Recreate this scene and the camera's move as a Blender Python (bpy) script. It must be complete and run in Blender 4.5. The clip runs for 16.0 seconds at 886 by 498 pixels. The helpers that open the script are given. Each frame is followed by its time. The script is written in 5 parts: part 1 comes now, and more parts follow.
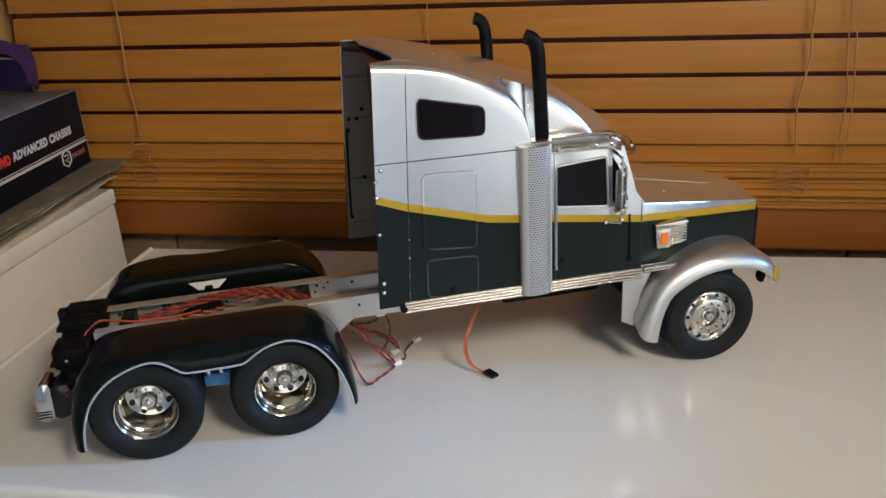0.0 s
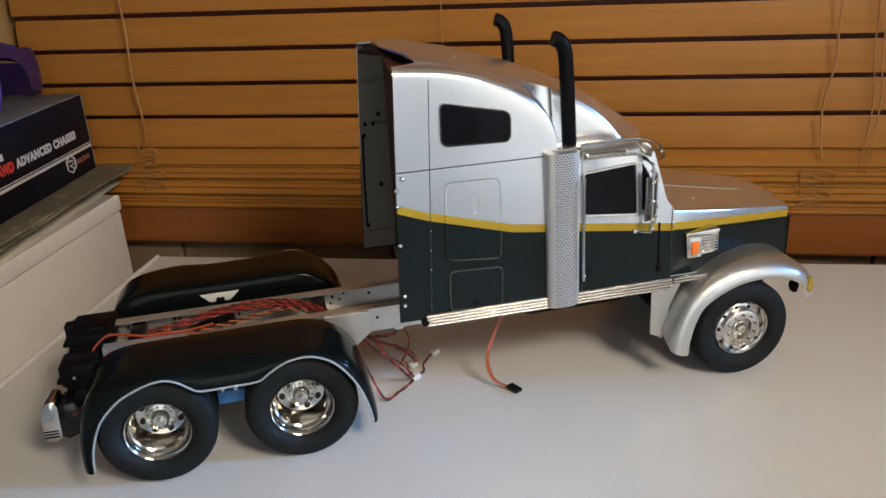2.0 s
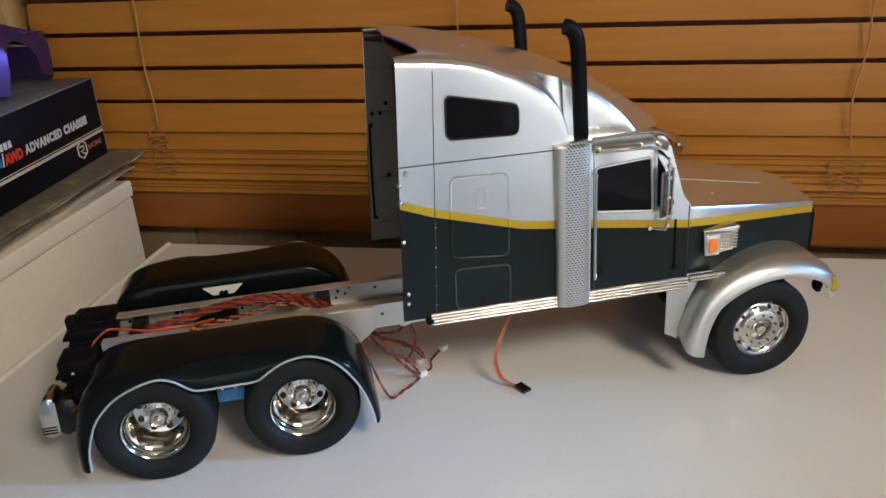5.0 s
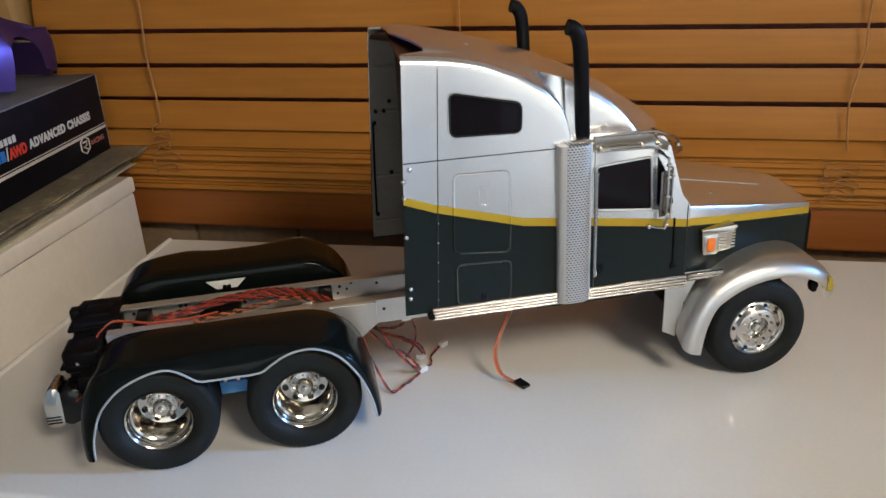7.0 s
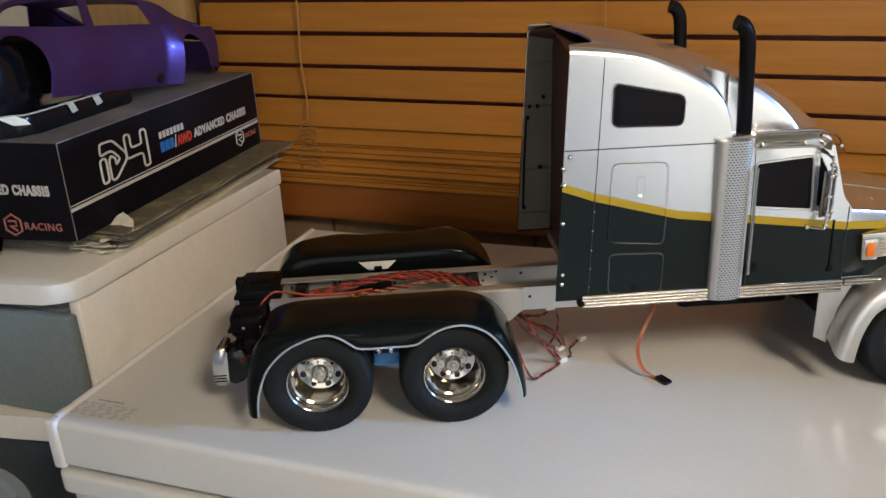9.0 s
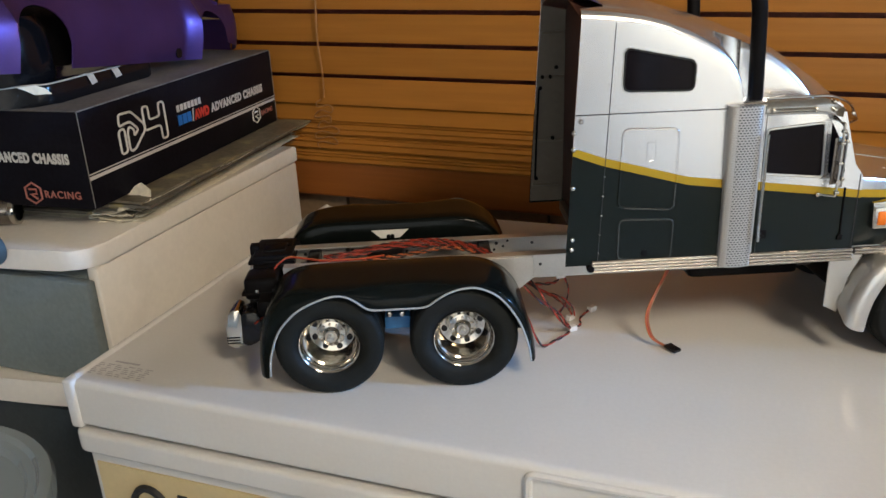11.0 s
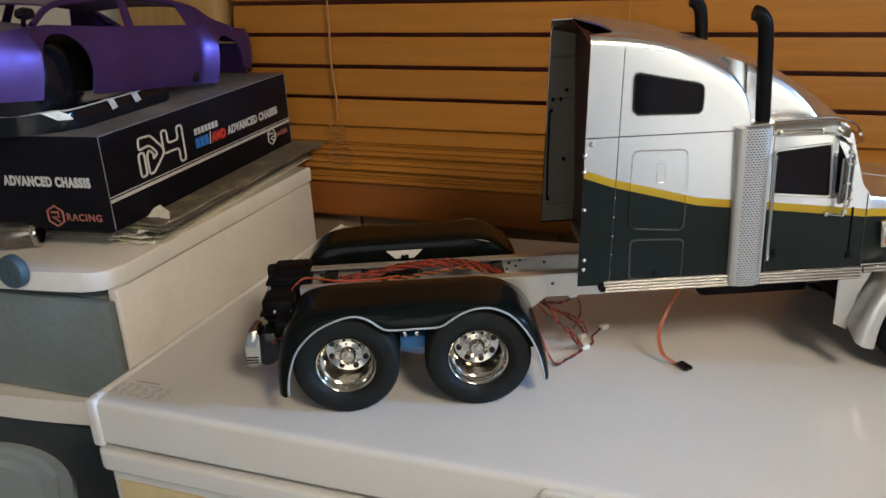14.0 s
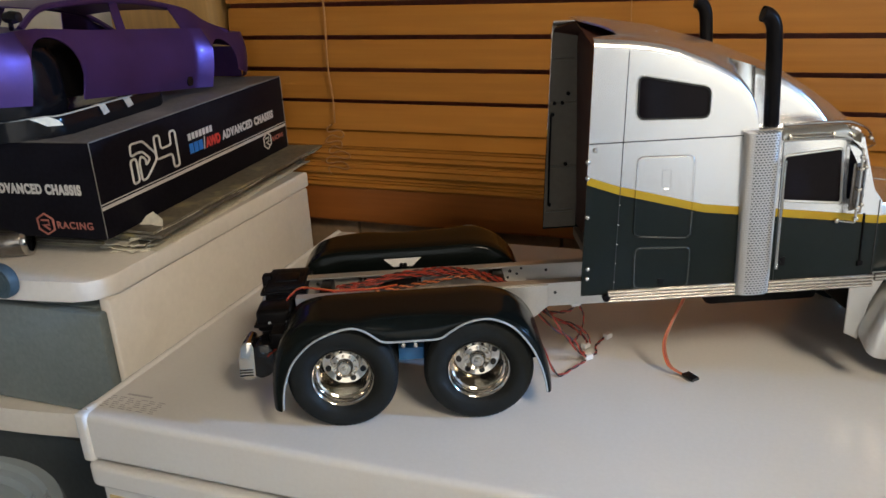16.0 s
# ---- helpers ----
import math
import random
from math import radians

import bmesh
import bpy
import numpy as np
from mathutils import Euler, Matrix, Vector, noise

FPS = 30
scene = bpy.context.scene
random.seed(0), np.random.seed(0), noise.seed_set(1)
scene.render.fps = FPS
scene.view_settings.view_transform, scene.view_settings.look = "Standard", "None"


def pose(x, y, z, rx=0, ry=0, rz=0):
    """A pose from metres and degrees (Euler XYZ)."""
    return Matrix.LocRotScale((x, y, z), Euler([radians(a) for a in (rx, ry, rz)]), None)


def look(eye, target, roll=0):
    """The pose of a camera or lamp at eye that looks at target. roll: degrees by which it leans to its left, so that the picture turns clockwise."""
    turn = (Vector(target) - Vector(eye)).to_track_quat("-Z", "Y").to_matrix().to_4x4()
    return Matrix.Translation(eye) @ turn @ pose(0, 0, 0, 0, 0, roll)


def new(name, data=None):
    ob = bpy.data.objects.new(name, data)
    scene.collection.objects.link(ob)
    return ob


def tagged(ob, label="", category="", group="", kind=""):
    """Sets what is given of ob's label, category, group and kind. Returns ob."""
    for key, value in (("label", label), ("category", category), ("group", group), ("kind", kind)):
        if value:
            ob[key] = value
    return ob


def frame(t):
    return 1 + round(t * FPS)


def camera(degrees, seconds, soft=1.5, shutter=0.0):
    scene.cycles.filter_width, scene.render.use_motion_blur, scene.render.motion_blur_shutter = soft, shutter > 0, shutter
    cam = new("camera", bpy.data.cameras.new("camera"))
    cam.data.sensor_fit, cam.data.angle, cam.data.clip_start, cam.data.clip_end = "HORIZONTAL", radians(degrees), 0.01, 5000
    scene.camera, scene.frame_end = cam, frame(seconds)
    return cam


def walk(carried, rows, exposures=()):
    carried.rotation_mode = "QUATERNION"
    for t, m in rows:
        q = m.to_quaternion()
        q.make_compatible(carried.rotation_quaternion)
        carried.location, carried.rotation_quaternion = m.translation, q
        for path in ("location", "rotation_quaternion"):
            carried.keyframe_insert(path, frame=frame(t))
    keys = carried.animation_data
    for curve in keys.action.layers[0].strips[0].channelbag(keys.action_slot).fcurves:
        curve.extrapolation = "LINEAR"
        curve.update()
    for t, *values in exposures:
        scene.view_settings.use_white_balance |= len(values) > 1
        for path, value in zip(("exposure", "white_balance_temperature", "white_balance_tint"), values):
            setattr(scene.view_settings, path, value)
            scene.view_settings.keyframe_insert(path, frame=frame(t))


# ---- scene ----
cam = camera(56.8, 16.0)
PATH = [
    (0, (0.545, -0.429, 0.373), (0.207, 1.391, -0.383), -3.3),
    (0.5, (0.546, -0.428, 0.374), (0.203, 1.395, -0.373), -3.5),
    (1, (0.543, -0.422, 0.374), (0.2, 1.4, -0.375), -3.5),
    (1.5, (0.529, -0.413, 0.371), (0.188, 1.409, -0.381), -3.5),
    (2, (0.524, -0.405, 0.371), (0.184, 1.416, -0.383), -3.5),
    (2.5, (0.523, -0.401, 0.37), (0.184, 1.42, -0.384), -3.3),
    (3, (0.521, -0.391, 0.37), (0.184, 1.428, -0.389), -3.2),
    (3.5, (0.518, -0.383, 0.369), (0.179, 1.436, -0.39), -3.1),
    (4, (0.527, -0.374, 0.371), (0.167, 1.434, -0.405), -3.5),
    (4.5, (0.533, -0.37, 0.376), (0.145, 1.425, -0.415), -3.9),
    (4.7, (0.535, -0.373, 0.375), (0.136, 1.416, -0.424), -4.0),
    (7, (0.532, -0.388, 0.373), (0.14, 1.406, -0.42), -3.1),
    (7.5, (0.532, -0.399, 0.37), (0.142, 1.404, -0.403), -3.0),
    (8, (0.526, -0.411, 0.373), (0.076, 1.386, -0.381), -3.1),
    (8.5, (0.51, -0.42, 0.366), (-0.054, 1.354, -0.365), -3.5),
    (9, (0.499, -0.427, 0.355), (-0.129, 1.327, -0.372), -2.7),
    (11.5, (0.508, -0.447, 0.335), (-0.158, 1.289, -0.402), -2.6),
    (12, (0.503, -0.454, 0.338), (-0.161, 1.287, -0.388), -2.6),
    (12.5, (0.507, -0.451, 0.34), (-0.157, 1.288, -0.389), -2.6),
    (13, (0.507, -0.454, 0.344), (-0.178, 1.285, -0.368), -2.9),
    (13.5, (0.51, -0.454, 0.344), (-0.177, 1.288, -0.359), -2.9),
    (14, (0.509, -0.45, 0.344), (-0.185, 1.29, -0.356), -3.2),
    (14.5, (0.507, -0.446, 0.341), (-0.188, 1.296, -0.353), -3.2),
    (15, (0.507, -0.442, 0.344), (-0.188, 1.299, -0.353), -3.4),
    (15.5, (0.506, -0.437, 0.341), (-0.185, 1.305, -0.357), -3.4),
    (16, (0.502, -0.432, 0.343), (-0.19, 1.31, -0.354), -3.4),
]
walk(cam, [(t, look(eye, target, roll)) for t, eye, target, roll in PATH], exposures=[(0.0, -0.09, 6160, 10), (7.5, -0.06, 6170, 10), (9.5, -0.12, 6500, 10), (16.0, -0.13, 6500, 10)])

# ---- light ----
# The room: x along the freezer's front, y towards the window, z up from the freezer's lid.
FLOOR, CEIL = -0.86, 1.58
world = bpy.data.worlds.new("sky")
scene.world = world
world.use_nodes = True
sky = world.node_tree.nodes.new("ShaderNodeTexSky")
sky.sky_type, sky.sun_disc = "NISHITA", False
sky.sun_elevation, sky.sun_rotation = radians(35), radians(150)
world.node_tree.links.new(sky.outputs[0], world.node_tree.nodes["Background"].inputs[0])
world.node_tree.nodes["Background"].inputs[1].default_value = 0.1


def lamp(name, kind, place, power, colour, size, aim=None, size_y=None):
    data = bpy.data.lights.new(name, kind)
    data.energy, data.color = power, colour
    if kind == "AREA":
        data.size = size
        if size_y:
            data.shape, data.size_y = "RECTANGLE", size_y
    else:
        data.shadow_soft_size = size
    ob = new(name, data)
    ob.matrix_world = look(place, aim) if aim else Matrix.Translation(place)
    return ob


BULB = (1.3, -0.82, 1.14)
spot = lamp("bulb_light", "SPOT", BULB, 69, (1.0, 0.85, 0.665), 0.22, aim=(0.4, 0.3, 0.14))
spot.data.spot_size, spot.data.spot_blend = radians(57), 1.0
# Daylight, blue beside the warm bulb, from added unseen lamps: one far outside the high east slots, whose sill hides it
# from the freezer's near end, and two that fill made-up windows, in the same wall and behind the camera.
lamp("added_sky_light", "AREA", (3.6, 0.23, 0.995), 122, (0.22, 0.5, 1.0), 0.13, aim=(0.4, 0.1, 0.0), size_y=0.07)
lamp("added_window_light", "AREA", (2.13, -1.15, 0.1), 6.2, (0.9, 0.95, 0.97), 1.9, aim=(1.0, -1.15, 0.1), size_y=1.2)
lamp("added_window_light", "AREA", (1.0, -2.57, 0.375), 9, (0.93, 0.95, 0.96), 1.4, aim=(1.0, -1.0, 0.3), size_y=1.55)


# ---- materials ----
def mat(name, colour, rough=0.5, metal=0.0, var=0.12, scale=40.0, rvar=0.1, bump=0.0, bscale=200.0, coat=0.0,
        stretch=(1, 1, 1), ior=1.45, trans=0.0, alpha=1.0, spots=None, piece=0.0, spec=0.5):
    """A surface with colour and roughness that vary at two scales, in metres of the object."""
    m = bpy.data.materials.new(name)
    m.use_nodes = True
    n, l = m.node_tree.nodes, m.node_tree.links
    b = n["Principled BSDF"]
    co = n.new("ShaderNodeTexCoord")
    mp = n.new("ShaderNodeMapping")
    mp.inputs["Scale"].default_value = stretch
    l.new(co.outputs["Object"], mp.inputs[0])
    big, fine = n.new("ShaderNodeTexNoise"), n.new("ShaderNodeTexNoise")
    big.inputs["Scale"].default_value, big.inputs["Detail"].default_value = scale, 4
    fine.inputs["Scale"].default_value, fine.inputs["Detail"].default_value = bscale, 3
    for x in (big, fine):
        l.new(mp.outputs[0], x.inputs["Vector"])
    add = n.new("ShaderNodeMath")
    add.operation = "ADD"
    l.new(big.outputs[0], add.inputs[0])
    l.new(fine.outputs[0], add.inputs[1])
    source = add.outputs[0]
    if piece:
        info = n.new("ShaderNodeObjectInfo")
        mul = n.new("ShaderNodeMath")
        mul.operation = "MULTIPLY_ADD"
        l.new(info.outputs["Random"], mul.inputs[0])
        mul.inputs[1].default_value = piece
        l.new(source, mul.inputs[2])
        source = mul.outputs[0]
    ramp = n.new("ShaderNodeMapRange")
    ramp.inputs["From Min"].default_value, ramp.inputs["From Max"].default_value = 0.6, 1.4 + piece
    l.new(source, ramp.inputs["Value"])
    mix = n.new("ShaderNodeMix")
    mix.data_type = "RGBA"
    mix.inputs[6].default_value = (*[max(0.0, c * (1 - var)) for c in colour], 1)
    mix.inputs[7].default_value = (*[min(1.0, c * (1 + var)) for c in colour], 1)
    l.new(ramp.outputs[0], mix.inputs[0])
    out = mix.outputs[2]
    if spots:
        tint, amount, size = spots
        dirt = n.new("ShaderNodeTexNoise")
        dirt.inputs["Scale"].default_value, dirt.inputs["Detail"].default_value = size, 6
        l.new(mp.outputs[0], dirt.inputs["Vector"])
        cut = n.new("ShaderNodeMapRange")
        cut.inputs["From Min"].default_value, cut.inputs["From Max"].default_value = 0.55, 0.75
        cut.inputs["To Max"].default_value = amount
        l.new(dirt.outputs[0], cut.inputs["Value"])
        lay = n.new("ShaderNodeMix")
        lay.data_type = "RGBA"
        l.new(cut.outputs[0], lay.inputs[0])
        l.new(out, lay.inputs[6])
        lay.inputs[7].default_value = (*tint, 1)
        out = lay.outputs[2]
    l.new(out, b.inputs["Base Color"])
    rr = n.new("ShaderNodeMapRange")
    rr.inputs["To Min"].default_value, rr.inputs["To Max"].default_value = max(0.0, rough * (1 - rvar)), min(1.0, rough * (1 + rvar))
    l.new(big.outputs[0], rr.inputs["Value"])
    l.new(rr.outputs[0], b.inputs["Roughness"])
    b.inputs["Metallic"].default_value = metal
    b.inputs["IOR"].default_value = ior
    b.inputs["Specular IOR Level"].default_value = spec
    b.inputs["Coat Weight"].default_value = coat
    b.inputs["Coat Roughness"].default_value = 0.06
    b.inputs["Transmission Weight"].default_value = trans
    b.inputs["Alpha"].default_value = alpha
    if bump:
        bp = n.new("ShaderNodeBump")
        bp.inputs["Strength"].default_value, bp.inputs["Distance"].default_value = bump, 0.001
        l.new(fine.outputs[0], bp.inputs["Height"])
        l.new(bp.outputs[0], b.inputs["Normal"])
    return m


def paint():
    """Silver over a gold line over near-black green; the line falls towards the front in three straight runs."""
    m = mat("two_tone_paint", (0.5, 0.5, 0.5), rough=0.3)
    n, l = m.node_tree.nodes, m.node_tree.links
    b = n["Principled BSDF"]
    co = n.new("ShaderNodeTexCoord")
    sep = n.new("ShaderNodeSeparateXYZ")
    l.new(co.outputs["Object"], sep.inputs[0])

    def maths(op, a, c, d=None):
        k = n.new("ShaderNodeMath")
        k.operation = op
        for i, v in enumerate((a, c, d)):
            if v is None:
                continue
            if isinstance(v, (int, float)):
                k.inputs[i].default_value = v
            else:
                l.new(v, k.inputs[i])
        return k.outputs[0]

    def line(x0, z0, slope):
        return maths("MULTIPLY_ADD", sep.outputs[0], slope, z0 - slope * x0)

    top = maths("MAXIMUM", line(0.186, 0.1812, -0.375), maths("MAXIMUM", line(0.210, 0.1722, -0.275), line(0.300, 0.1513, -0.13)))
    h = maths("SUBTRACT", sep.outputs[2], top)
    above = maths("GREATER_THAN", h, 0.0)
    inside = maths("GREATER_THAN", h, -0.0062)
    noisy = n.new("ShaderNodeTexNoise")
    noisy.inputs["Scale"].default_value, noisy.inputs["Detail"].default_value = 2500, 2
    l.new(co.outputs["Object"], noisy.inputs["Vector"])
    flake = n.new("ShaderNodeMapRange")
    flake.inputs["To Min"].default_value, flake.inputs["To Max"].default_value = 0.975, 1.02
    l.new(noisy.outputs[0], flake.inputs["Value"])
    silver = n.new("ShaderNodeMix")
    silver.data_type, silver.blend_type = "RGBA", "MULTIPLY"
    silver.inputs[0].default_value = 1
    silver.inputs[6].default_value = (0.83, 0.83, 0.83, 1)
    l.new(flake.outputs[0], silver.inputs[7])
    low = n.new("ShaderNodeMix")
    low.data_type = "RGBA"
    low.inputs[6].default_value, low.inputs[7].default_value = (0.009, 0.0125, 0.0115, 1), (0.36, 0.235, 0.02, 1)
    l.new(inside, low.inputs[0])
    full = n.new("ShaderNodeMix")
    full.data_type = "RGBA"
    l.new(above, full.inputs[0])
    l.new(low.outputs[2], full.inputs[6])
    l.new(silver.outputs[2], full.inputs[7])
    l.new(full.outputs[2], b.inputs["Base Color"])
    l.new(maths("MULTIPLY", above, 0.95), b.inputs["Metallic"])
    for link in list(b.inputs["Roughness"].links):
        l.remove(link)
    smear = n.new("ShaderNodeTexNoise")
    smear.inputs["Scale"].default_value, smear.inputs["Detail"].default_value = 60, 4
    l.new(co.outputs["Object"], smear.inputs["Vector"])
    rg = n.new("ShaderNodeMapRange")
    rg.inputs["To Min"].default_value, rg.inputs["To Max"].default_value = 0.2, 0.3
    l.new(smear.outputs[0], rg.inputs["Value"])
    l.new(maths("MULTIPLY_ADD", maths("SUBTRACT", rg.outputs[0], 0.24), above, 0.24), b.inputs["Roughness"])
    b.inputs["Specular IOR Level"].default_value = 0.15
    b.inputs["Coat Weight"].default_value = 0.06
    b.inputs["Coat Roughness"].default_value = 0.12
    return m


def mesh_sheet():
    """Aluminium sheet with rows of short slots."""
    m = mat("perforated_aluminium", (0.5, 0.49, 0.46), rough=0.45, metal=0.4, bscale=900)
    n, l = m.node_tree.nodes, m.node_tree.links
    b = n["Principled BSDF"]
    co = n.new("ShaderNodeTexCoord")
    sep = n.new("ShaderNodeSeparateXYZ")
    l.new(co.outputs["Object"], sep.inputs[0])
    com = n.new("ShaderNodeCombineXYZ")
    l.new(sep.outputs[0], com.inputs[0])
    l.new(sep.outputs[2], com.inputs[1])
    brick = n.new("ShaderNodeTexBrick")
    brick.inputs["Scale"].default_value = 1.0
    brick.inputs["Brick Width"].default_value, brick.inputs["Row Height"].default_value = 0.0026, 0.0019
    brick.inputs["Mortar Size"].default_value, brick.inputs["Mortar Smooth"].default_value = 0.0006, 0.15
    brick.inputs["Color1"].default_value = brick.inputs["Color2"].default_value = (0.05, 0.05, 0.05, 1)
    brick.inputs["Mortar"].default_value = (0.4, 0.39, 0.37, 1)
    l.new(com.outputs[0], brick.inputs["Vector"])
    # plain strips along both edges of the sheet
    edge = n.new("ShaderNodeMath")
    edge.operation = "COMPARE"
    l.new(sep.outputs[0], edge.inputs[0])
    edge.inputs[1].default_value, edge.inputs[2].default_value = 0.3135, 0.0088
    strip = n.new("ShaderNodeMix")
    strip.data_type = "RGBA"
    l.new(edge.outputs[0], strip.inputs[0])
    strip.inputs[6].default_value = (0.42, 0.41, 0.39, 1)
    l.new(brick.outputs[0], strip.inputs[7])
    l.new(strip.outputs[2], b.inputs["Base Color"])
    bp = n.new("ShaderNodeBump")
    bp.inputs["Strength"].default_value, bp.inputs["Distance"].default_value = 0.6, 0.0005
    l.new(brick.outputs["Fac"], bp.inputs["Height"])
    l.new(bp.outputs[0], b.inputs["Normal"])
    return m


PAINT = paint()
MESH = mesh_sheet()
SILVER = mat("silver_paint", (0.6, 0.59, 0.565), rough=0.36, metal=0.9, var=0.04, scale=60, bscale=2500, rvar=0.05, coat=0.15)
CHROME = mat("chrome", (0.6, 0.57, 0.52), rough=0.12, metal=1.0, var=0.03)
BRIGHT = mat("polished_trim", (0.62, 0.61, 0.59), rough=0.24, metal=1.0, var=0.05)
ALUMINIUM = mat("satin_aluminium", (0.6, 0.58, 0.54), rough=0.42, metal=0.75, var=0.07, bscale=600, bump=0.05)
BLACK = mat("gloss_black", (0.005, 0.0052, 0.0065), rough=0.2, var=0.3, coat=0.1, spec=0.35)
FENDER = mat("black_green_gloss", (0.004, 0.0055, 0.005), rough=0.17, var=0.25, spec=0.13)
MATT = mat("matt_black", (0.0055, 0.005, 0.0055), rough=0.3, spec=0.07, var=0.3, bump=0.04)
SHELL_INSIDE = mat("dark_brown_plastic", (0.055, 0.023, 0.018), rough=0.4, spec=0.2, var=0.3)
WHEEL = mat("bright_wheel_plating", (0.6, 0.58, 0.55), rough=0.17, metal=1.0, var=0.05)
UNDER = mat("grey_inner_plastic", (0.14, 0.12, 0.092), rough=0.32, var=0.12, scale=12)
RUBBER = mat("tyre_rubber", (0.0105, 0.0115, 0.011), rough=0.62, spec=0.14, var=0.25, scale=120, bscale=1500, bump=0.2)
TINT = mat("tinted_glass", (0.0065, 0.005, 0.006), rough=0.05, var=0.2, spec=0.09)
GLOSS_EDGE = mat("gloss_edge", (0.026, 0.03, 0.028), rough=0.24, spec=0.8, coat=0.25)
AMBER = mat("amber_lens", (0.75, 0.17, 0.015), rough=0.2, var=0.1)
YELLOW = mat("yellow_lens", (0.33, 0.24, 0.03), rough=0.2, var=0.1)
BLUE = mat("blue_plastic", (0.06, 0.22, 0.5), rough=0.45, var=0.12)
RED_WIRE = mat("red_wire", (0.32, 0.034, 0.016), rough=0.45, var=0.2)
ORANGE_WIRE = mat("orange_wire", (0.46, 0.125, 0.04), rough=0.45, var=0.15)
BLACK_WIRE = mat("black_wire", (0.015, 0.012, 0.012), rough=0.45, var=0.2)
BROWN_WIRE = mat("brown_wire", (0.3, 0.13, 0.06), rough=0.45, var=0.2)
WHITE_PLASTIC = mat("white_plastic", (0.74, 0.72, 0.68), rough=0.4, var=0.05)
ENAMEL = mat("white_enamel", (0.68, 0.665, 0.635), rough=0.15, var=0.035, scale=7, bscale=300, rvar=0.35, spots=((0.6, 0.56, 0.5), 0.14, 11))
SEAM = mat("dark_seam", (0.02, 0.02, 0.02), rough=0.6)
TOWER = mat("ivory_plastic", (0.78, 0.735, 0.665), rough=0.24, var=0.05, scale=9, bscale=150, bump=0.04, spots=((0.5, 0.44, 0.36), 0.2, 14))
GREY = mat("smoke_grey_plastic", (0.19, 0.225, 0.225), rough=0.16, alpha=0.85, var=0.15, scale=8, spots=((0.2, 0.21, 0.2), 0.3, 9))
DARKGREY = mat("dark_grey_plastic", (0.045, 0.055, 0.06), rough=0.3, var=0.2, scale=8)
WOOD = mat("stained_wood_slat", (0.365, 0.15, 0.025), rough=0.45, spec=0.22, var=0.22, scale=9, bscale=60, stretch=(0.12, 1, 2.2), bump=0.05, piece=0.35)
RAIL = mat("stained_wood_rail", (0.28, 0.092, 0.02), spec=0.3, rough=0.36, var=0.2, scale=9, bscale=60, stretch=(0.12, 1, 2), bump=0.05)
FRAME = mat("window_frame_wood", (0.46, 0.27, 0.09), rough=0.5, var=0.2, scale=10, bscale=70, stretch=(2, 1, 0.12), bump=0.08)
GAP_BACKING = mat("dark_gap_backing", (0.2, 0.045, 0.025), rough=0.5, var=0.3)
CORD = mat("blind_cord", (0.36, 0.17, 0.055), rough=0.8, var=0.2)
TILE = mat("brown_tile", (0.22, 0.15, 0.09), rough=0.35, var=0.25, scale=14, bscale=120)
WALL = mat("cream_wall_paint", (0.62, 0.56, 0.47), rough=0.8, var=0.05, scale=3, bscale=90, bump=0.15)
CEILING = mat("wood_ceiling", (0.5, 0.44, 0.36), rough=0.85, var=0.04, scale=3)
FLOORING = mat("floor_vinyl", (0.68, 0.53, 0.38), rough=0.45, var=0.15, scale=5)
CARD = mat("black_printed_card", (0.0075, 0.007, 0.0105), ior=1.14, rough=0.42, var=0.35, scale=18, bscale=220, spots=((0.014, 0.014, 0.016), 0.5, 16))
CARD_TOP = mat("dusty_black_card", (0.115, 0.1, 0.085), rough=0.6, var=0.35, scale=14, bscale=240, spots=((0.21, 0.19, 0.16), 0.85, 12))
INK = mat("light_grey_print", (0.62, 0.6, 0.57), rough=0.5, var=0.12, bscale=600)
RED_INK = mat("red_print", (0.65, 0.05, 0.03), rough=0.5)
BLUE_INK = mat("blue_print", (0.02, 0.18, 0.6), rough=0.5)
PINK_INK = mat("dull_red_print", (0.4, 0.14, 0.11), rough=0.5)
PURPLE = mat("purple_body_paint", (0.105, 0.055, 0.2), rough=0.39, metal=0.85, var=0.2, scale=20, bscale=1500, coat=0.2)
PAPER = mat("aged_paper", (0.78, 0.74, 0.62), rough=0.75, var=0.18, scale=25, spots=((0.3, 0.26, 0.18), 0.5, 30))
MAGAZINE = mat("magazine_cover", (0.12, 0.11, 0.09), rough=0.45, var=0.5, scale=22, spots=((0.45, 0.38, 0.12), 0.7, 28))
COVER = mat("grey_magazine_cover", (0.17, 0.15, 0.11), rough=0.42, var=0.5, scale=26, spots=((0.5, 0.42, 0.2), 0.75, 26))
LABEL = mat("yellow_energy_label", (0.6, 0.47, 0.25), rough=0.5, var=0.06)
FAINT = mat("faded_grey_print", (0.34, 0.33, 0.33), rough=0.5)
CLEAR = mat("cloudy_clear_plastic", (0.46, 0.53, 0.56), rough=0.09, var=0.04, alpha=0.45, scale=5, bscale=20)
STEEL = mat("dark_steel", (0.22, 0.2, 0.18), rough=0.25, metal=0.9, var=0.3)
TEAL = mat("slate_blue_plastic", (0.05, 0.085, 0.11), rough=0.5, var=0.2)
GLOW = bpy.data.materials.new("lit_bulb")
GLOW.use_nodes = True
GLOW.node_tree.nodes["Principled BSDF"].inputs["Emission Color"].default_value = (1, 0.85, 0.62, 1)
GLOW.node_tree.nodes["Principled BSDF"].inputs["Emission Strength"].default_value = 20
GLASS = mat("window_glass", (0.9, 0.95, 0.95), rough=0.02, trans=1.0, var=0.01)


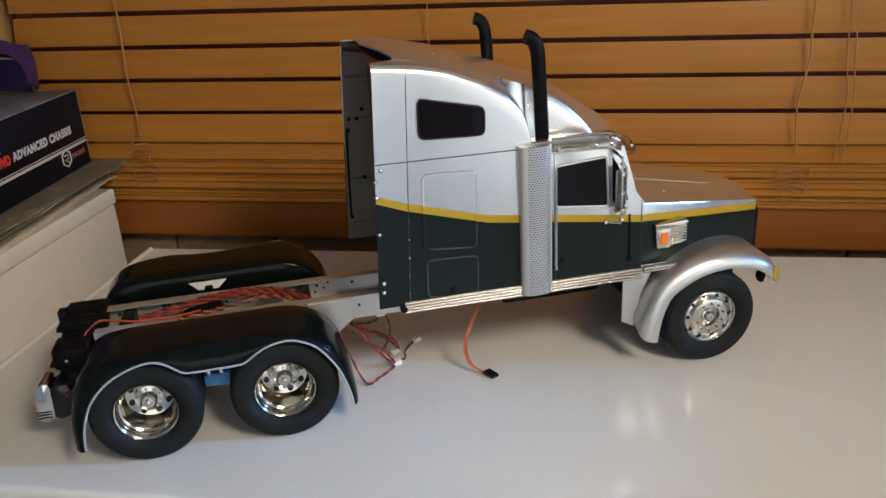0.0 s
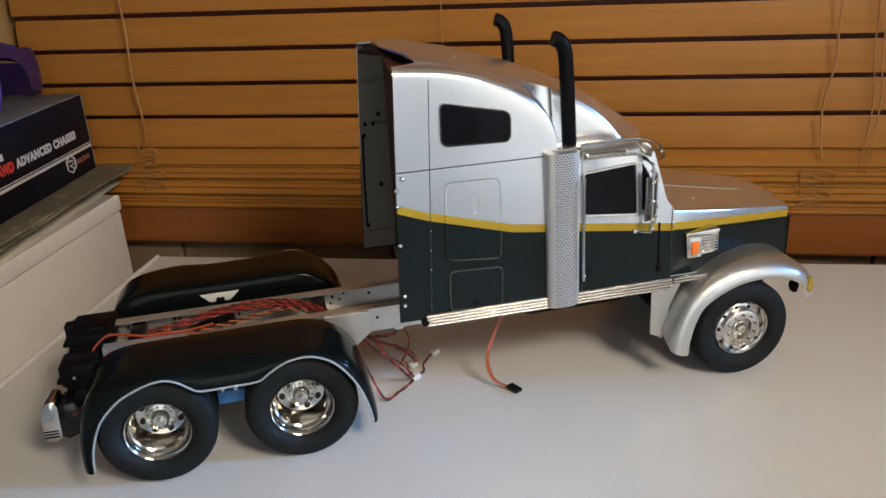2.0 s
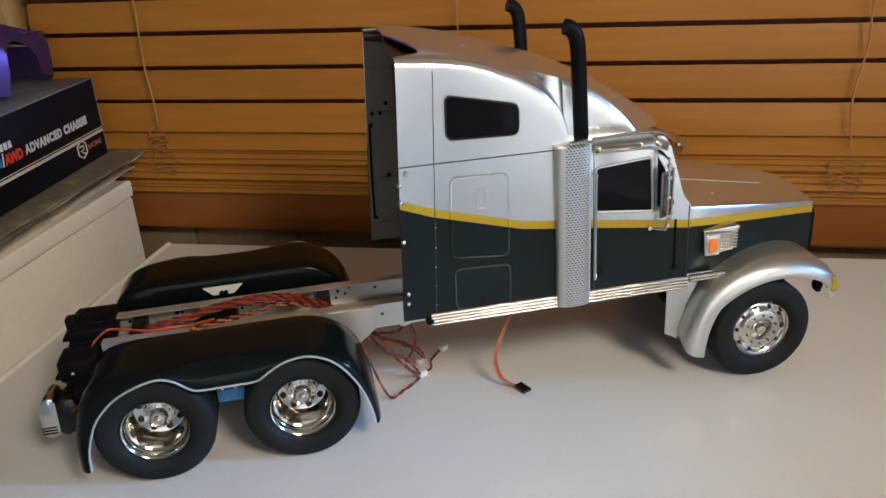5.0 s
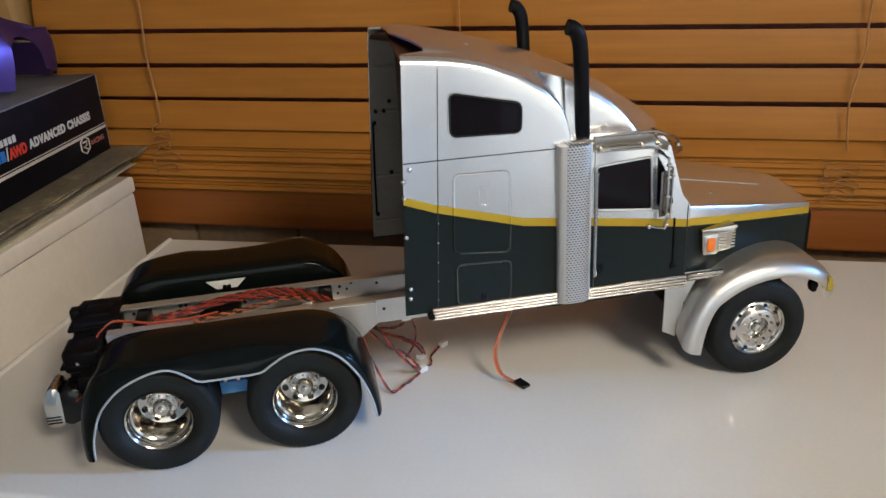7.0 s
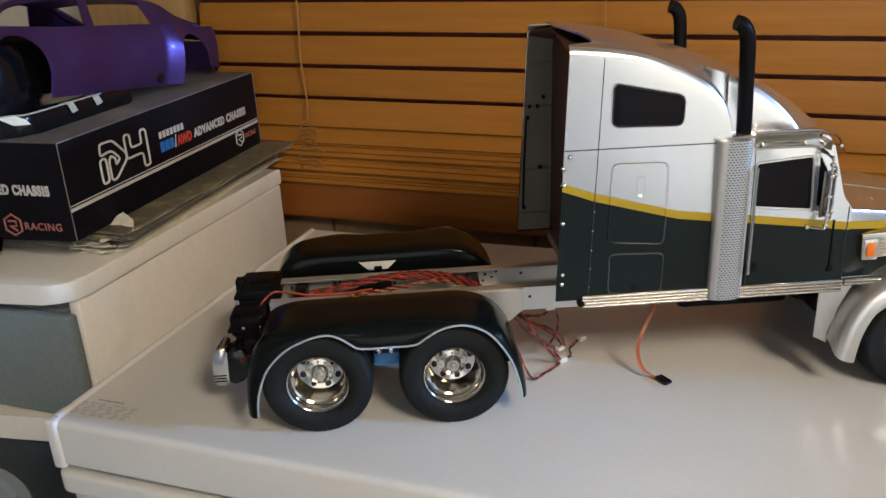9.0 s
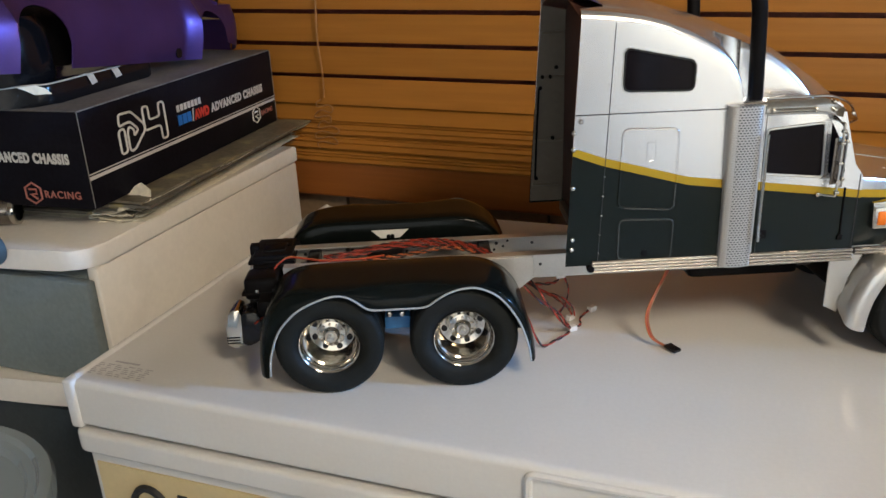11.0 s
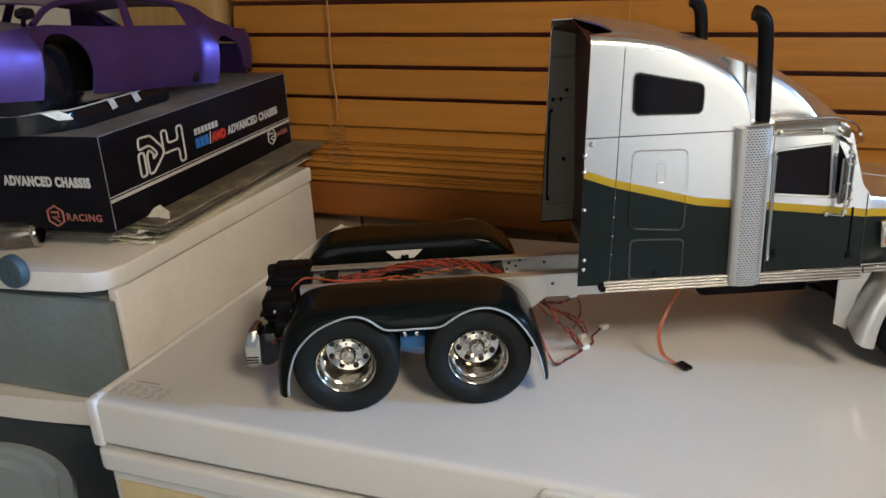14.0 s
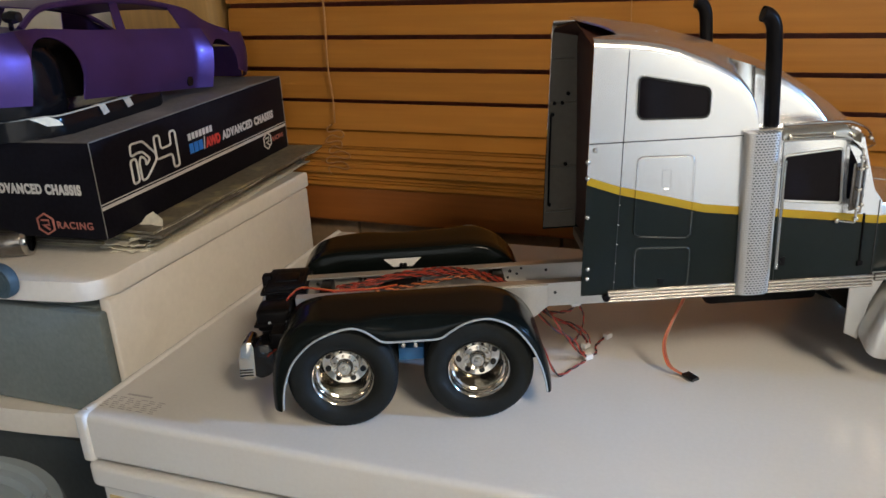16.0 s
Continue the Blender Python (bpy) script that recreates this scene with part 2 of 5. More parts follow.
# ---- building ----
def link(name, bm, material, smooth=True, scale=1.0):
    bmesh.ops.remove_doubles(bm, verts=bm.verts, dist=1e-6)
    bmesh.ops.recalc_face_normals(bm, faces=bm.faces)
    me = bpy.data.meshes.new(name)
    bm.to_mesh(me)
    bm.free()
    if scale != 1.0:
        me.transform(Matrix.Scale(scale, 4))
    me.materials.append(material)
    if smooth:
        for p in me.polygons:
            p.use_smooth = True
        me.set_sharp_from_angle(angle=radians(38))
    return new(name, me)


def thicken(bm, th, inside=None):
    """Give an open surface its thickness, on the side of a point inside it."""
    bmesh.ops.recalc_face_normals(bm, faces=bm.faces)
    bm.normal_update()
    if inside is None:
        lo = [min(v.co[i] for v in bm.verts) for i in range(3)]
        hi = [max(v.co[i] for v in bm.verts) for i in range(3)]
        inside = [(a + b) / 2 for a, b in zip(lo, hi)]
    c = Vector(inside)
    if sum(f.normal.dot(f.calc_center_median() - c) * f.calc_area() for f in bm.faces) < 0:
        bmesh.ops.reverse_faces(bm, faces=bm.faces[:])
        bm.normal_update()
    bmesh.ops.solidify(bm, geom=bm.faces[:], thickness=th)


MM = 0.001


def part(name, bm, material, parent, label="", smooth=True, scale=MM):
    """One mesh under a thing or under a part; truck parts are drawn in millimetres."""
    ob = link(name, bm, material, smooth, scale)
    ob.parent = parent
    return tagged(ob, label) if label else ob


def thing(name, label, category, m=None, group="", kind=""):
    ob = new(name)
    ob.empty_display_size = 0.05
    if m is not None:
        ob.matrix_world = m
    return tagged(ob, label, category, group, kind)


def box(bm, x0, x1, y0, y1, z0, z1, bevel=0.0, seg=2, m=None):
    vs = [bm.verts.new((x, y, z)) for x in (x0, x1) for y in (y0, y1) for z in (z0, z1)]
    fs = [bm.faces.new([vs[i] for i in f]) for f in ((0, 1, 3, 2), (4, 6, 7, 5), (0, 4, 5, 1), (2, 3, 7, 6), (0, 2, 6, 4), (1, 5, 7, 3))]
    if bevel:
        es = list({e for f in fs for e in f.edges})
        got = bmesh.ops.bevel(bm, geom=es, offset=bevel, segments=seg, affect="EDGES", profile=0.5)
        vs = list({v for f in got["faces"] for v in f.verts} | {v for v in vs if v.is_valid})
    if m is not None:
        bmesh.ops.transform(bm, matrix=m, verts=vs)
    return bm


def B():
    return bmesh.new()


def prism(bm, pts, a, b, axis="y", bevel=0.0, seg=2):
    """A flat outline carried from a to b along an axis; pts are the other two coordinates in x, y, z order."""
    def at(p, w):
        return {"x": (w, p[0], p[1]), "y": (p[0], w, p[1]), "z": (p[0], p[1], w)}[axis]
    lo, hi = [bm.verts.new(at(p, a)) for p in pts], [bm.verts.new(at(p, b)) for p in pts]
    fs = [bm.faces.new(lo), bm.faces.new(hi[::-1])]
    k = len(pts)
    for i in range(k):
        fs.append(bm.faces.new((lo[i], hi[i], hi[(i + 1) % k], lo[(i + 1) % k])))
    if bevel:
        es = list({e for f in fs[:2] for e in f.edges})
        bmesh.ops.bevel(bm, geom=es, offset=bevel, segments=seg, affect="EDGES", profile=0.5)
    return bm


def rounded(pts, r, seg=5):
    """An outline with its corners rounded."""
    out, k = [], len(pts)
    for i in range(k):
        p, a, c = Vector(pts[i]), Vector(pts[i - 1]), Vector(pts[(i + 1) % k])
        rr = min(r, (a - p).length * 0.45, (c - p).length * 0.45)
        s, e = p + (a - p).normalized() * rr, p + (c - p).normalized() * rr
        for j in range(seg + 1):
            t = j / seg
            q = s * (1 - t) ** 2 + p * 2 * t * (1 - t) + e * t * t
            out.append((q.x, q.y))
    return out


def skin(bm, rings, closed=True, caps=False):
    """Faces between rings of points, one ring after another."""
    vr = [[bm.verts.new(p) for p in ring] for ring in rings]
    k = len(rings[0])
    for a, b in zip(vr, vr[1:]):
        for i in range(k if closed else k - 1):
            j = (i + 1) % k
            bm.faces.new((a[i], a[j], b[j], b[i]))
    if caps:
        bm.faces.new(vr[0][::-1])
        bm.faces.new(vr[-1])
    return bm


def lathe(bm, prof, seg=48, centre=(0, 0, 0), ripple=None):
    """A profile of (radius, y) turned about the y axis."""
    rings = []
    for n_, (r, y) in enumerate(prof):
        ring = []
        for i in range(seg):
            a = 2 * math.pi * i / seg
            q = r + (ripple[1] if ripple and n_ in ripple[0] and i % 3 < 1 else 0)
            ring.append((centre[0] + q * math.cos(a), centre[1] + y, centre[2] + q * math.sin(a)))
        rings.append(ring)
    return skin(bm, rings)


def cushion(bm, x0, x1, y0, y1, z0, z1, corner, edge, seg=6):
    """A slab with round corners in plan and rounded top and bottom edges."""
    def ring(inset, zz):
        r, out = corner - inset * 0.8, []
        for cx, cy, start in ((x1 - inset - r, y1 - inset - r, 0), (x0 + inset + r, y1 - inset - r, 90), (x0 + inset + r, y0 + inset + r, 180), (x1 - inset - r, y0 + inset + r, 270)):
            for k in range(seg + 1):
                a = radians(start + 90 * k / seg)
                out.append((cx + r * math.cos(a), cy + r * math.sin(a), zz))
        return out
    rings = [ring(edge * (1 - math.sin(radians(90 * k / seg))), z0 + edge * (1 - math.cos(radians(90 * k / seg)))) for k in range(seg + 1)]
    rings += [ring(edge * (1 - math.cos(radians(90 * k / seg))), z1 - edge + edge * math.sin(radians(90 * k / seg))) for k in range(seg + 1)]
    return skin(bm, rings, caps=True)


def smooth_path(pts, step=6):
    """A smooth line through the points."""
    P = [Vector(p) for p in pts]
    if len(P) < 3:
        return P
    out = []
    for i in range(len(P) - 1):
        p0, p1, p2, p3 = P[max(i - 1, 0)], P[i], P[i + 1], P[min(i + 2, len(P) - 1)]
        for j in range(step):
            t = j / step
            out.append(0.5 * (2 * p1 + (p2 - p0) * t + (2 * p0 - 5 * p1 + 4 * p2 - p3) * t * t + (3 * p1 - p0 - 3 * p2 + p3) * t ** 3))
    return out + [P[-1]]


def tube(bm, pts, r, seg=8, step=6, taper=None, caps=True):
    path = smooth_path(pts, step)
    rings, up = [], Vector((0.13, 0.31, 0.94))
    for i, p in enumerate(path):
        d = (path[min(i + 1, len(path) - 1)] - path[max(i - 1, 0)]).normalized()
        s = d.cross(up)
        if s.length < 0.05:
            s = d.cross(Vector((1, 0, 0)))
        s.normalize()
        up = s.cross(d)
        q = r if taper is None else r + (taper - r) * i / (len(path) - 1)
        rings.append([p + (s * math.cos(a) + up * math.sin(a)) * q for a in (2 * math.pi * k / seg for k in range(seg))])
    return skin(bm, rings, caps=caps)


def disc_y(bm, x, y0, y1, z, r, seg=16, bevel=0.0):
    """A short cylinder along y."""
    pts = [(x + r * math.cos(2 * math.pi * i / seg), z + r * math.sin(2 * math.pi * i / seg)) for i in range(seg)]
    return prism(bm, pts, y0, y1, "y", bevel, 2)


def outline(bm, pts, y, r, seg=6):
    """A closed line of round section along an outline at a given y."""
    return tube(bm, [(p[0], y, p[1]) for p in list(pts) + [pts[0]]], r, seg, 1)


def text(name, words, size, material, parent, m, depth=0.0002, bold=0.0, width=1.0, space=1.0):
    cu = bpy.data.curves.new(name, "FONT")
    cu.body, cu.size, cu.extrude, cu.align_x, cu.align_y = words, size, depth, "LEFT", "BOTTOM_BASELINE"
    cu.offset, cu.space_character = bold, space
    tmp = new(name, cu)
    me = bpy.data.meshes.new_from_object(tmp.evaluated_get(bpy.context.evaluated_depsgraph_get()))
    bpy.data.objects.remove(tmp)
    me.transform(Matrix.Diagonal((width, 1, 1, 1)))
    me.materials.clear()
    me.materials.append(material)
    ob = new(name, me)
    ob.parent = parent
    ob.matrix_local = m
    return ob


# ---- the room ----
def slab(name, x0, x1, y0, y1, z0, z1, material, label, category):
    return tagged(link(name, box(B(), x0, x1, y0, y1, z0, z1), material, False), label, category, kind="structure")


def bmesh_cup(r, depth):
    """An open cup about z, its mouth towards -z."""
    seg = 32
    prof = [(r, 0.012), (r, 0.02), (r * 0.8, depth * 0.7 + 0.02), (r * 0.35, depth + 0.02), (0.0, depth + 0.02)]
    return skin(B(), [[(q * math.cos(a), q * math.sin(a), zz) for a in (2 * math.pi * k / seg for k in range(seg))] for q, zz in prof])


WEST, EAST, SOUTH, NORTH = -1.15, 2.15, -2.6, 0.625
slab("floor", WEST, EAST, SOUTH, NORTH, FLOOR - 0.1, FLOOR, FLOORING, "pale brown vinyl floor of the room", "floor")
slab("ceiling", WEST - 0.1, EAST + 0.1, SOUTH - 0.1, NORTH + 0.1, CEIL, CEIL + 0.1, CEILING, "plain pale ceiling", "ceiling")
slab("wall_north", WEST - 0.1, EAST + 0.1, NORTH, NORTH + 0.1, FLOOR - 0.1, CEIL, WALL, "plain cream wall behind the wooden blind", "wall")
slab("wall_west", WEST - 0.1, WEST, SOUTH, NORTH, FLOOR - 0.1, CEIL, WALL, "plain cream wall", "wall")
# The unseen east and south walls have added openings that shape the daylight let in.
def pierced(name, along, fixed, openings, start, end):
    """A wall along x or y with window openings through it, and a pane in each; an opening is (a0, a1, low, high)."""
    bm = B()
    f0, f1 = fixed
    edges = [start] + [a for o in openings for a in o[:2]] + [end]
    pieces = [(a, b, FLOOR - 0.1, CEIL) for a, b in zip(edges[::2], edges[1::2])]
    for a0, a1, h0, h1 in openings:
        pieces += [(a0, a1, FLOOR - 0.1, h0), (a0, a1, h1, CEIL)]
    for p0, p1, z0, z1 in pieces:
        box(bm, *((p0, p1, f0, f1) if along == "x" else (f0, f1, p0, p1)), z0, z1)
    tagged(link(name, bm, WALL, False), "plain cream unseen wall with added window openings", "wall", kind="structure")
    mid = (f0 + f1) / 2
    for a0, a1, h0, h1 in openings:
        bm = box(B(), *((a0, a1, mid, mid + 0.006) if along == "x" else (mid, mid + 0.006, a0, a1)), h0, h1)
        pane = tagged(link("added_pane_east" if along == "y" else "added_pane_south", bm, GLASS, False), "clear glass pane in an added unseen window", "window", kind="structure")
        pane.visible_shadow = False


# Both high slots are added to aim blue light; the last reaches the shell.
pierced("wall_east", "y", (EAST, EAST + 0.1), [(-2.1, -0.2, -0.5, 0.7), (-0.05, 0.215, 0.52, 0.75), (0.225, 0.34, 0.675, 0.75)], SOUTH, NORTH)
pierced("wall_south", "x", (SOUTH - 0.1, SOUTH), [(0.3, 1.7, -0.4, 1.15)], WEST - 0.1, EAST + 0.1)
bulb = thing("ceiling_spotlight", "lit round spotlight on a rod under the pale ceiling", "lamp", look(BULB, (0.4, 0.2, 0.08)))
part("shade", bmesh_cup(0.17, 0.14), WHITE_PLASTIC, bulb, scale=1)
part("glass_bulb", bmesh_cup(0.12, 0.01), GLOW, bulb, scale=1)
bm = tube(B(), [(0, 0, 0.115), (0, 0.06, 0.16), (0, 0.32, 0.32)], 0.008, 10, 3)
part("rod", bm, WHITE_PLASTIC, bulb, scale=1)


# ---- the wooden blind ----
BLIND_Y = 0.586
blind = thing("venetian_blind", "closed brown wooden venetian blind with surplus slats stacked at its bottom", "blind", pose(0.32, BLIND_Y, 0, 0, 0.75, 0))
L0, L1 = -0.53, 1.2


def slat_mesh(width, thick, tilt, length0, length1):
    """A gently crowned slat, tilted about its length."""
    bm, ring = B(), []
    for i in range(7):
        v = (i / 6 - 0.5) * width
        ring.append((v, 0.0017 * (1 - (2 * v / width) ** 2) + thick / 2))
    for i in range(7):
        v = (0.5 - i / 6) * width
        ring.append((v, 0.0017 * (1 - (2 * v / width) ** 2) - thick / 2))
    c, s = math.cos(radians(tilt)), math.sin(radians(tilt))
    rings = [[(x, -(w * c + v * s), v * c - w * s) for v, w in ring] for x in (length0, length1)]
    skin(bm, rings, caps=True)
    me = bpy.data.meshes.new("slat")
    bmesh.ops.recalc_face_normals(bm, faces=bm.faces)
    bm.to_mesh(me)
    bm.free()
    me.materials.append(WOOD)
    return me


hung = slat_mesh(0.0369, 0.0028, -9, L0, L1)
STEP = 0.0432
for i in range(18):
    ob = new("slat", hung)
    ob.parent, ob.location = blind, (0, 0, 0.1195 + STEP * i)
    ob.rotation_euler = (radians(random.uniform(-1.2, 1.2)), radians(random.uniform(-0.05, 0.05)), 0)
flat = slat_mesh(0.0425, 0.0030, -56, L0, L1)
for i in range(10):
    ob = new("slat", flat)
    ob.parent, ob.location = blind, (random.uniform(-0.004, 0.004), random.uniform(-0.003, 0.003), 0.034 + 0.0067 * i + random.uniform(-0.0022, 0.0022))
    ob.rotation_euler = (radians(random.uniform(-6, 6)), radians(random.uniform(-0.1, 0.1)), 0)
part("bottom_rail", prism(B(), rounded([(-0.013, -0.033), (0.012, -0.033), (0.012, 0.026), (-0.013, 0.026)], 0.006), L0, L1, "x"), RAIL, blind, scale=1)


def cord(name, pts, r, label, material=CORD):
    ob = link(name, tube(B(), pts, r, 6, 5), material)
    return tagged(ob, label, "cord")


yc = BLIND_Y - 0.0155
cord("blind_cord", [(-0.05, yc, 0.8), (-0.049, yc, 0.5), (-0.047, yc, 0.31), (-0.046, yc, 0.26), (-0.049, yc, 0.2), (-0.046, yc, 0.15), (-0.047, yc, 0.118)], 0.0013, "tan cord hanging in front of the wooden blind")
cord("blind_cord", [(0.357, yc, 0.8), (0.357, yc, 0.3), (0.356, yc, 0.2)], 0.0008, "thin tan cord in front of the wooden blind")
cord("blind_cord", [(0.797, yc, 0.8), (0.796, yc, 0.27), (0.797, yc, 0.2), (0.789, yc, 0.15), (0.79, yc, 0.115), (0.794, yc, 0.085)], 0.0012, "dark tan cord hanging in front of the wooden blind")
for dx in (0.0, 0.009):
    cord("blind_cord", [(0.841 + dx, yc, 0.8), (0.834 + dx, yc, 0.27), (0.842 + dx * 0.8, yc, 0.15), (0.834 + dx, yc, 0.06)], 0.0008, "thin paired lift cord of the wooden blind")


def slack(x, z, w, h, turns, seed):
    """Surplus cord lying in flat drooping bights."""
    rnd = random.Random(seed)
    pts = []
    for i in range(turns * 2 + 1):
        side = 1 if i % 2 else -1
        ww, zz = w * rnd.uniform(0.45, 1.0), z - h * i / (turns * 2)
        pts += [(x + side * ww * 0.4, yc - 0.003, zz + 0.002), (x + side * ww, yc - 0.004, zz - 0.003 + 0.003 * rnd.uniform(-1, 1)), (x + side * ww * 0.75, yc - 0.005, zz - 0.008)]
    return pts


cord("cord_tangle", slack(-0.046, 0.114, 0.02, 0.06, 4, 3), 0.0011, "knotted surplus of tan blind cord")
cord("cord_tangle", slack(0.79, 0.072, 0.022, 0.04, 5, 5), 0.0007, "looped surplus of brown blind cord", CORD)
# Dark red-brown sheet added behind the slats; its colour gives the gaps their shade.
slab("blind_backing", -0.22, 1.52, 0.612, 0.622, -0.03, 0.95, GAP_BACKING, "dark backing sheet added to deepen the shade between the blind's slats", "window")
tagged(link("window_jamb", box(B(), -0.40, -0.225, 0.565, 0.624, -0.03, 1.0, 0.006), FRAME), "yellow-brown wooden window jamb beside the blind", "window frame", kind="structure")
sill = thing("tile_ledge", "row of dull brown tiles under the blind", "tiles", kind="structure")
for i in range(12):
    x = -0.34 + i * 0.152
    part("tile", box(B(), x, x + 0.149, 0.596, 0.622, -0.2, -0.03, 0.003), TILE, sill, scale=1)


# ---- the chest freezer ----
freezer = thing("chest_freezer", "white enamelled chest freezer with a thick flat lid", "freezer", pose(0, 0, FLOOR))
H = -FLOOR
FW, FD = 1.16, 0.463
lid = part("lid", cushion(B(), 0, FW, 0, FD, H - 0.043, H, 0.008, 0.0055), ENAMEL, freezer, scale=1)
body = part("body", prism(B(), rounded([(0.004, 0.004), (FW - 0.004, 0.004), (FW - 0.004, FD - 0.004), (0.004, FD - 0.004)], 0.006, 5), 0.03, H - 0.066, "z", 0.004, 2), ENAMEL, freezer, scale=1)
part("rim", cushion(B(), -0.003, FW + 0.003, -0.003, FD, H - 0.068, H - 0.047, 0.012, 0.004), ENAMEL, freezer, scale=1)
part("edge_trim", tube(B(), [(0.0045, 0.006, H - 0.0008), (0.0045, FD - 0.006, H - 0.0008)], 0.0036, 10, 1), ENAMEL, lid, "raised white edge of the lid", scale=1)
part("gasket", box(B(), 0.012, FW - 0.012, 0.012, FD - 0.012, H - 0.049, H - 0.042), SEAM, freezer, "dark rubber lid seal", scale=1)
part("plinth", box(B(), 0.03, FW - 0.03, 0.03, FD - 0.03, 0.0, 0.035), MATT, freezer, scale=1)
part("corner_cap", box(B(), -0.0022, 0.0095, -0.0024, 0.022, H - 0.0445, H + 0.0012, 0.003, 3), ENAMEL, lid, "white plastic cap on the lid's corner", scale=1)
bm = B()
hx0, hx1, hz0, hz1 = 0.392, 0.69, H - 0.034, H - 0.007
ring = rounded([(hx0, hz0), (hx1, hz0), (hx1, hz1), (hx0, hz1)], 0.006, 4)
tube(bm, [(p[0], -0.0005, p[1]) for p in ring + [ring[0]]], 0.0032, 8, 1)
part("handle_rim", bm, ENAMEL, lid, "raised white rim of the lid's recessed grip", scale=1)
part("energy_label", box(B(), 0.012, 0.3, 0.0027, 0.0042, H - 0.42, H - 0.079), LABEL, body, "yellow label with large black letters", scale=1)
# Of the label's heading only the tops of two letters show.
bm = B()
ringp = [(0.062 + 0.0175 * math.cos(a), 0.0018, H - 0.118 + 0.022 * math.sin(a)) for a in (math.pi * (0.1 + 1.8 * i / 20) for i in range(21))]
tube(bm, ringp, 0.0036, 6, 1)
part("letter_arc", bm, SEAM, body, scale=1)
for x in (0.092, 0.112):
    part("letter_bar", box(B(), x, x + 0.009, 0.0014, 0.0026, H - 0.145, H - 0.096), SEAM, body, scale=1)
# Small print on the lid, too faded to read.
part("print_bar", box(B(), 0.02, 0.045, 0.0375, 0.0395, H, H + 0.0002), FAINT, lid, scale=1)
for i in range(7):
    for j in range(6):
        x = 0.006 + 0.0098 * j + 0.001 * ((i * 7 + j * 3) % 4)
        part("print_bar", box(B(), x, x + 0.0068 - 0.0009 * ((i + j * 2) % 4), 0.0165 + 0.0027 * i, 0.0173 + 0.0027 * i, H, H + 0.0002), FAINT, lid, scale=1)


# ---- the drawer tower ----
tower = thing("drawer_tower", "ivory plastic drawer tower with smoke-grey drawers beside the freezer", "drawer unit", pose(0, 0, FLOOR))
TX0, TX1, TY0, TY1, TT = -0.47, -0.07, 0.113, 0.517, H + 0.061


def tower_plan(grow, bow):
    """Plan of the tower: rounded front corners and a bowed front."""
    pts = []
    x0, x1, y0, y1 = TX0 - grow, TX1 + grow, TY0 - grow, TY1 + grow
    r = 0.03
    pts += [(x1, y1), (x0, y1)]
    for i in range(7):
        a = math.pi + math.pi / 2 * i / 6
        pts.append((x0 + r + r * math.cos(a), y0 + r + r * math.sin(a)))
    for i in range(1, 10):
        t = i / 10
        pts.append((x0 + r + (x1 - x0 - 2 * r) * t, y0 - bow * math.sin(math.pi * t)))
    for i in range(7):
        a = 1.5 * math.pi + math.pi / 2 * i / 6
        pts.append((x1 - r + r * math.cos(a), y0 + r + r * math.sin(a)))
    return pts


part("top", prism(B(), tower_plan(0.0008, 0.016), TT - 0.021, TT, "z", 0.003, 2), TOWER, tower, scale=1)
part("side_panel", box(B(), TX1 - 0.014, TX1, TY0 + 0.014, TY1, 0.0, TT - 0.021, 0.004), TOWER, tower, scale=1)
part("side_panel", box(B(), TX0, TX0 + 0.014, TY0 + 0.006, TY1, 0.0, TT - 0.016, 0.004), TOWER, tower, scale=1)
part("back_panel", box(B(), TX0 + 0.014, TX1 - 0.014, TY1 - 0.012, TY1, 0.0, TT - 0.024), TOWER, tower, scale=1)
levels = [TT - 0.024, TT - 0.176, TT - 0.38, TT - 0.59, 0.0]
for i, (hi, lo) in enumerate(zip(levels, levels[1:])):
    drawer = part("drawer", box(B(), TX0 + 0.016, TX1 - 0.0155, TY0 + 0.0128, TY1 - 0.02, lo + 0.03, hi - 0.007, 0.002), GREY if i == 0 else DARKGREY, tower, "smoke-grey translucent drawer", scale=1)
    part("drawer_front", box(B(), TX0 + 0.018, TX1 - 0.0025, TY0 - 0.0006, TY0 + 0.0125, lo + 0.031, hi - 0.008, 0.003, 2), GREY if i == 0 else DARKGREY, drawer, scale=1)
    part("divider", prism(B(), tower_plan(0.001, 0.018), lo + 0.001, lo + 0.029, "z", 0.005, 2), TOWER, tower, scale=1)

# Papers between the tower's top and the box: worn edges, slightly curled where nothing presses on them.
rnd = random.Random(11)
z = TT + FLOOR


def sheet(name, material, label, category, w, d, th, m, curl, seed):
    bm = B()
    nx_, ny_ = 14, 22
    grid = [[None] * (ny_ + 1) for _ in range(nx_ + 1)]
    for i in range(nx_ + 1):
        for j in range(ny_ + 1):
            u, v = i / nx_ - 0.5, j / ny_ - 0.5
            x, y = u * w, v * d
            edge = max(abs(u), abs(v)) * 2
            if edge > 0.99:
                x += 0.0022 * noise.noise((u * 23, v * 23, seed))
                y += 0.0022 * noise.noise((u * 23 + 9, v * 23, seed))
            lift = curl * max(0.0, edge - 0.86) / 0.14 * noise.noise((u * 5, v * 5, seed + 3))
            grid[i][j] = (x, y, th + (lift if edge > 0.86 else 0.0))
    skin(bm, grid, closed=False)
    bmesh.ops.recalc_face_normals(bm, faces=bm.faces)
    thicken(bm, th, (0, 0, -1))
    ob = link(name, bm, material)
    ob.matrix_world = m
    return tagged(ob, label, category, "papers on the tower")


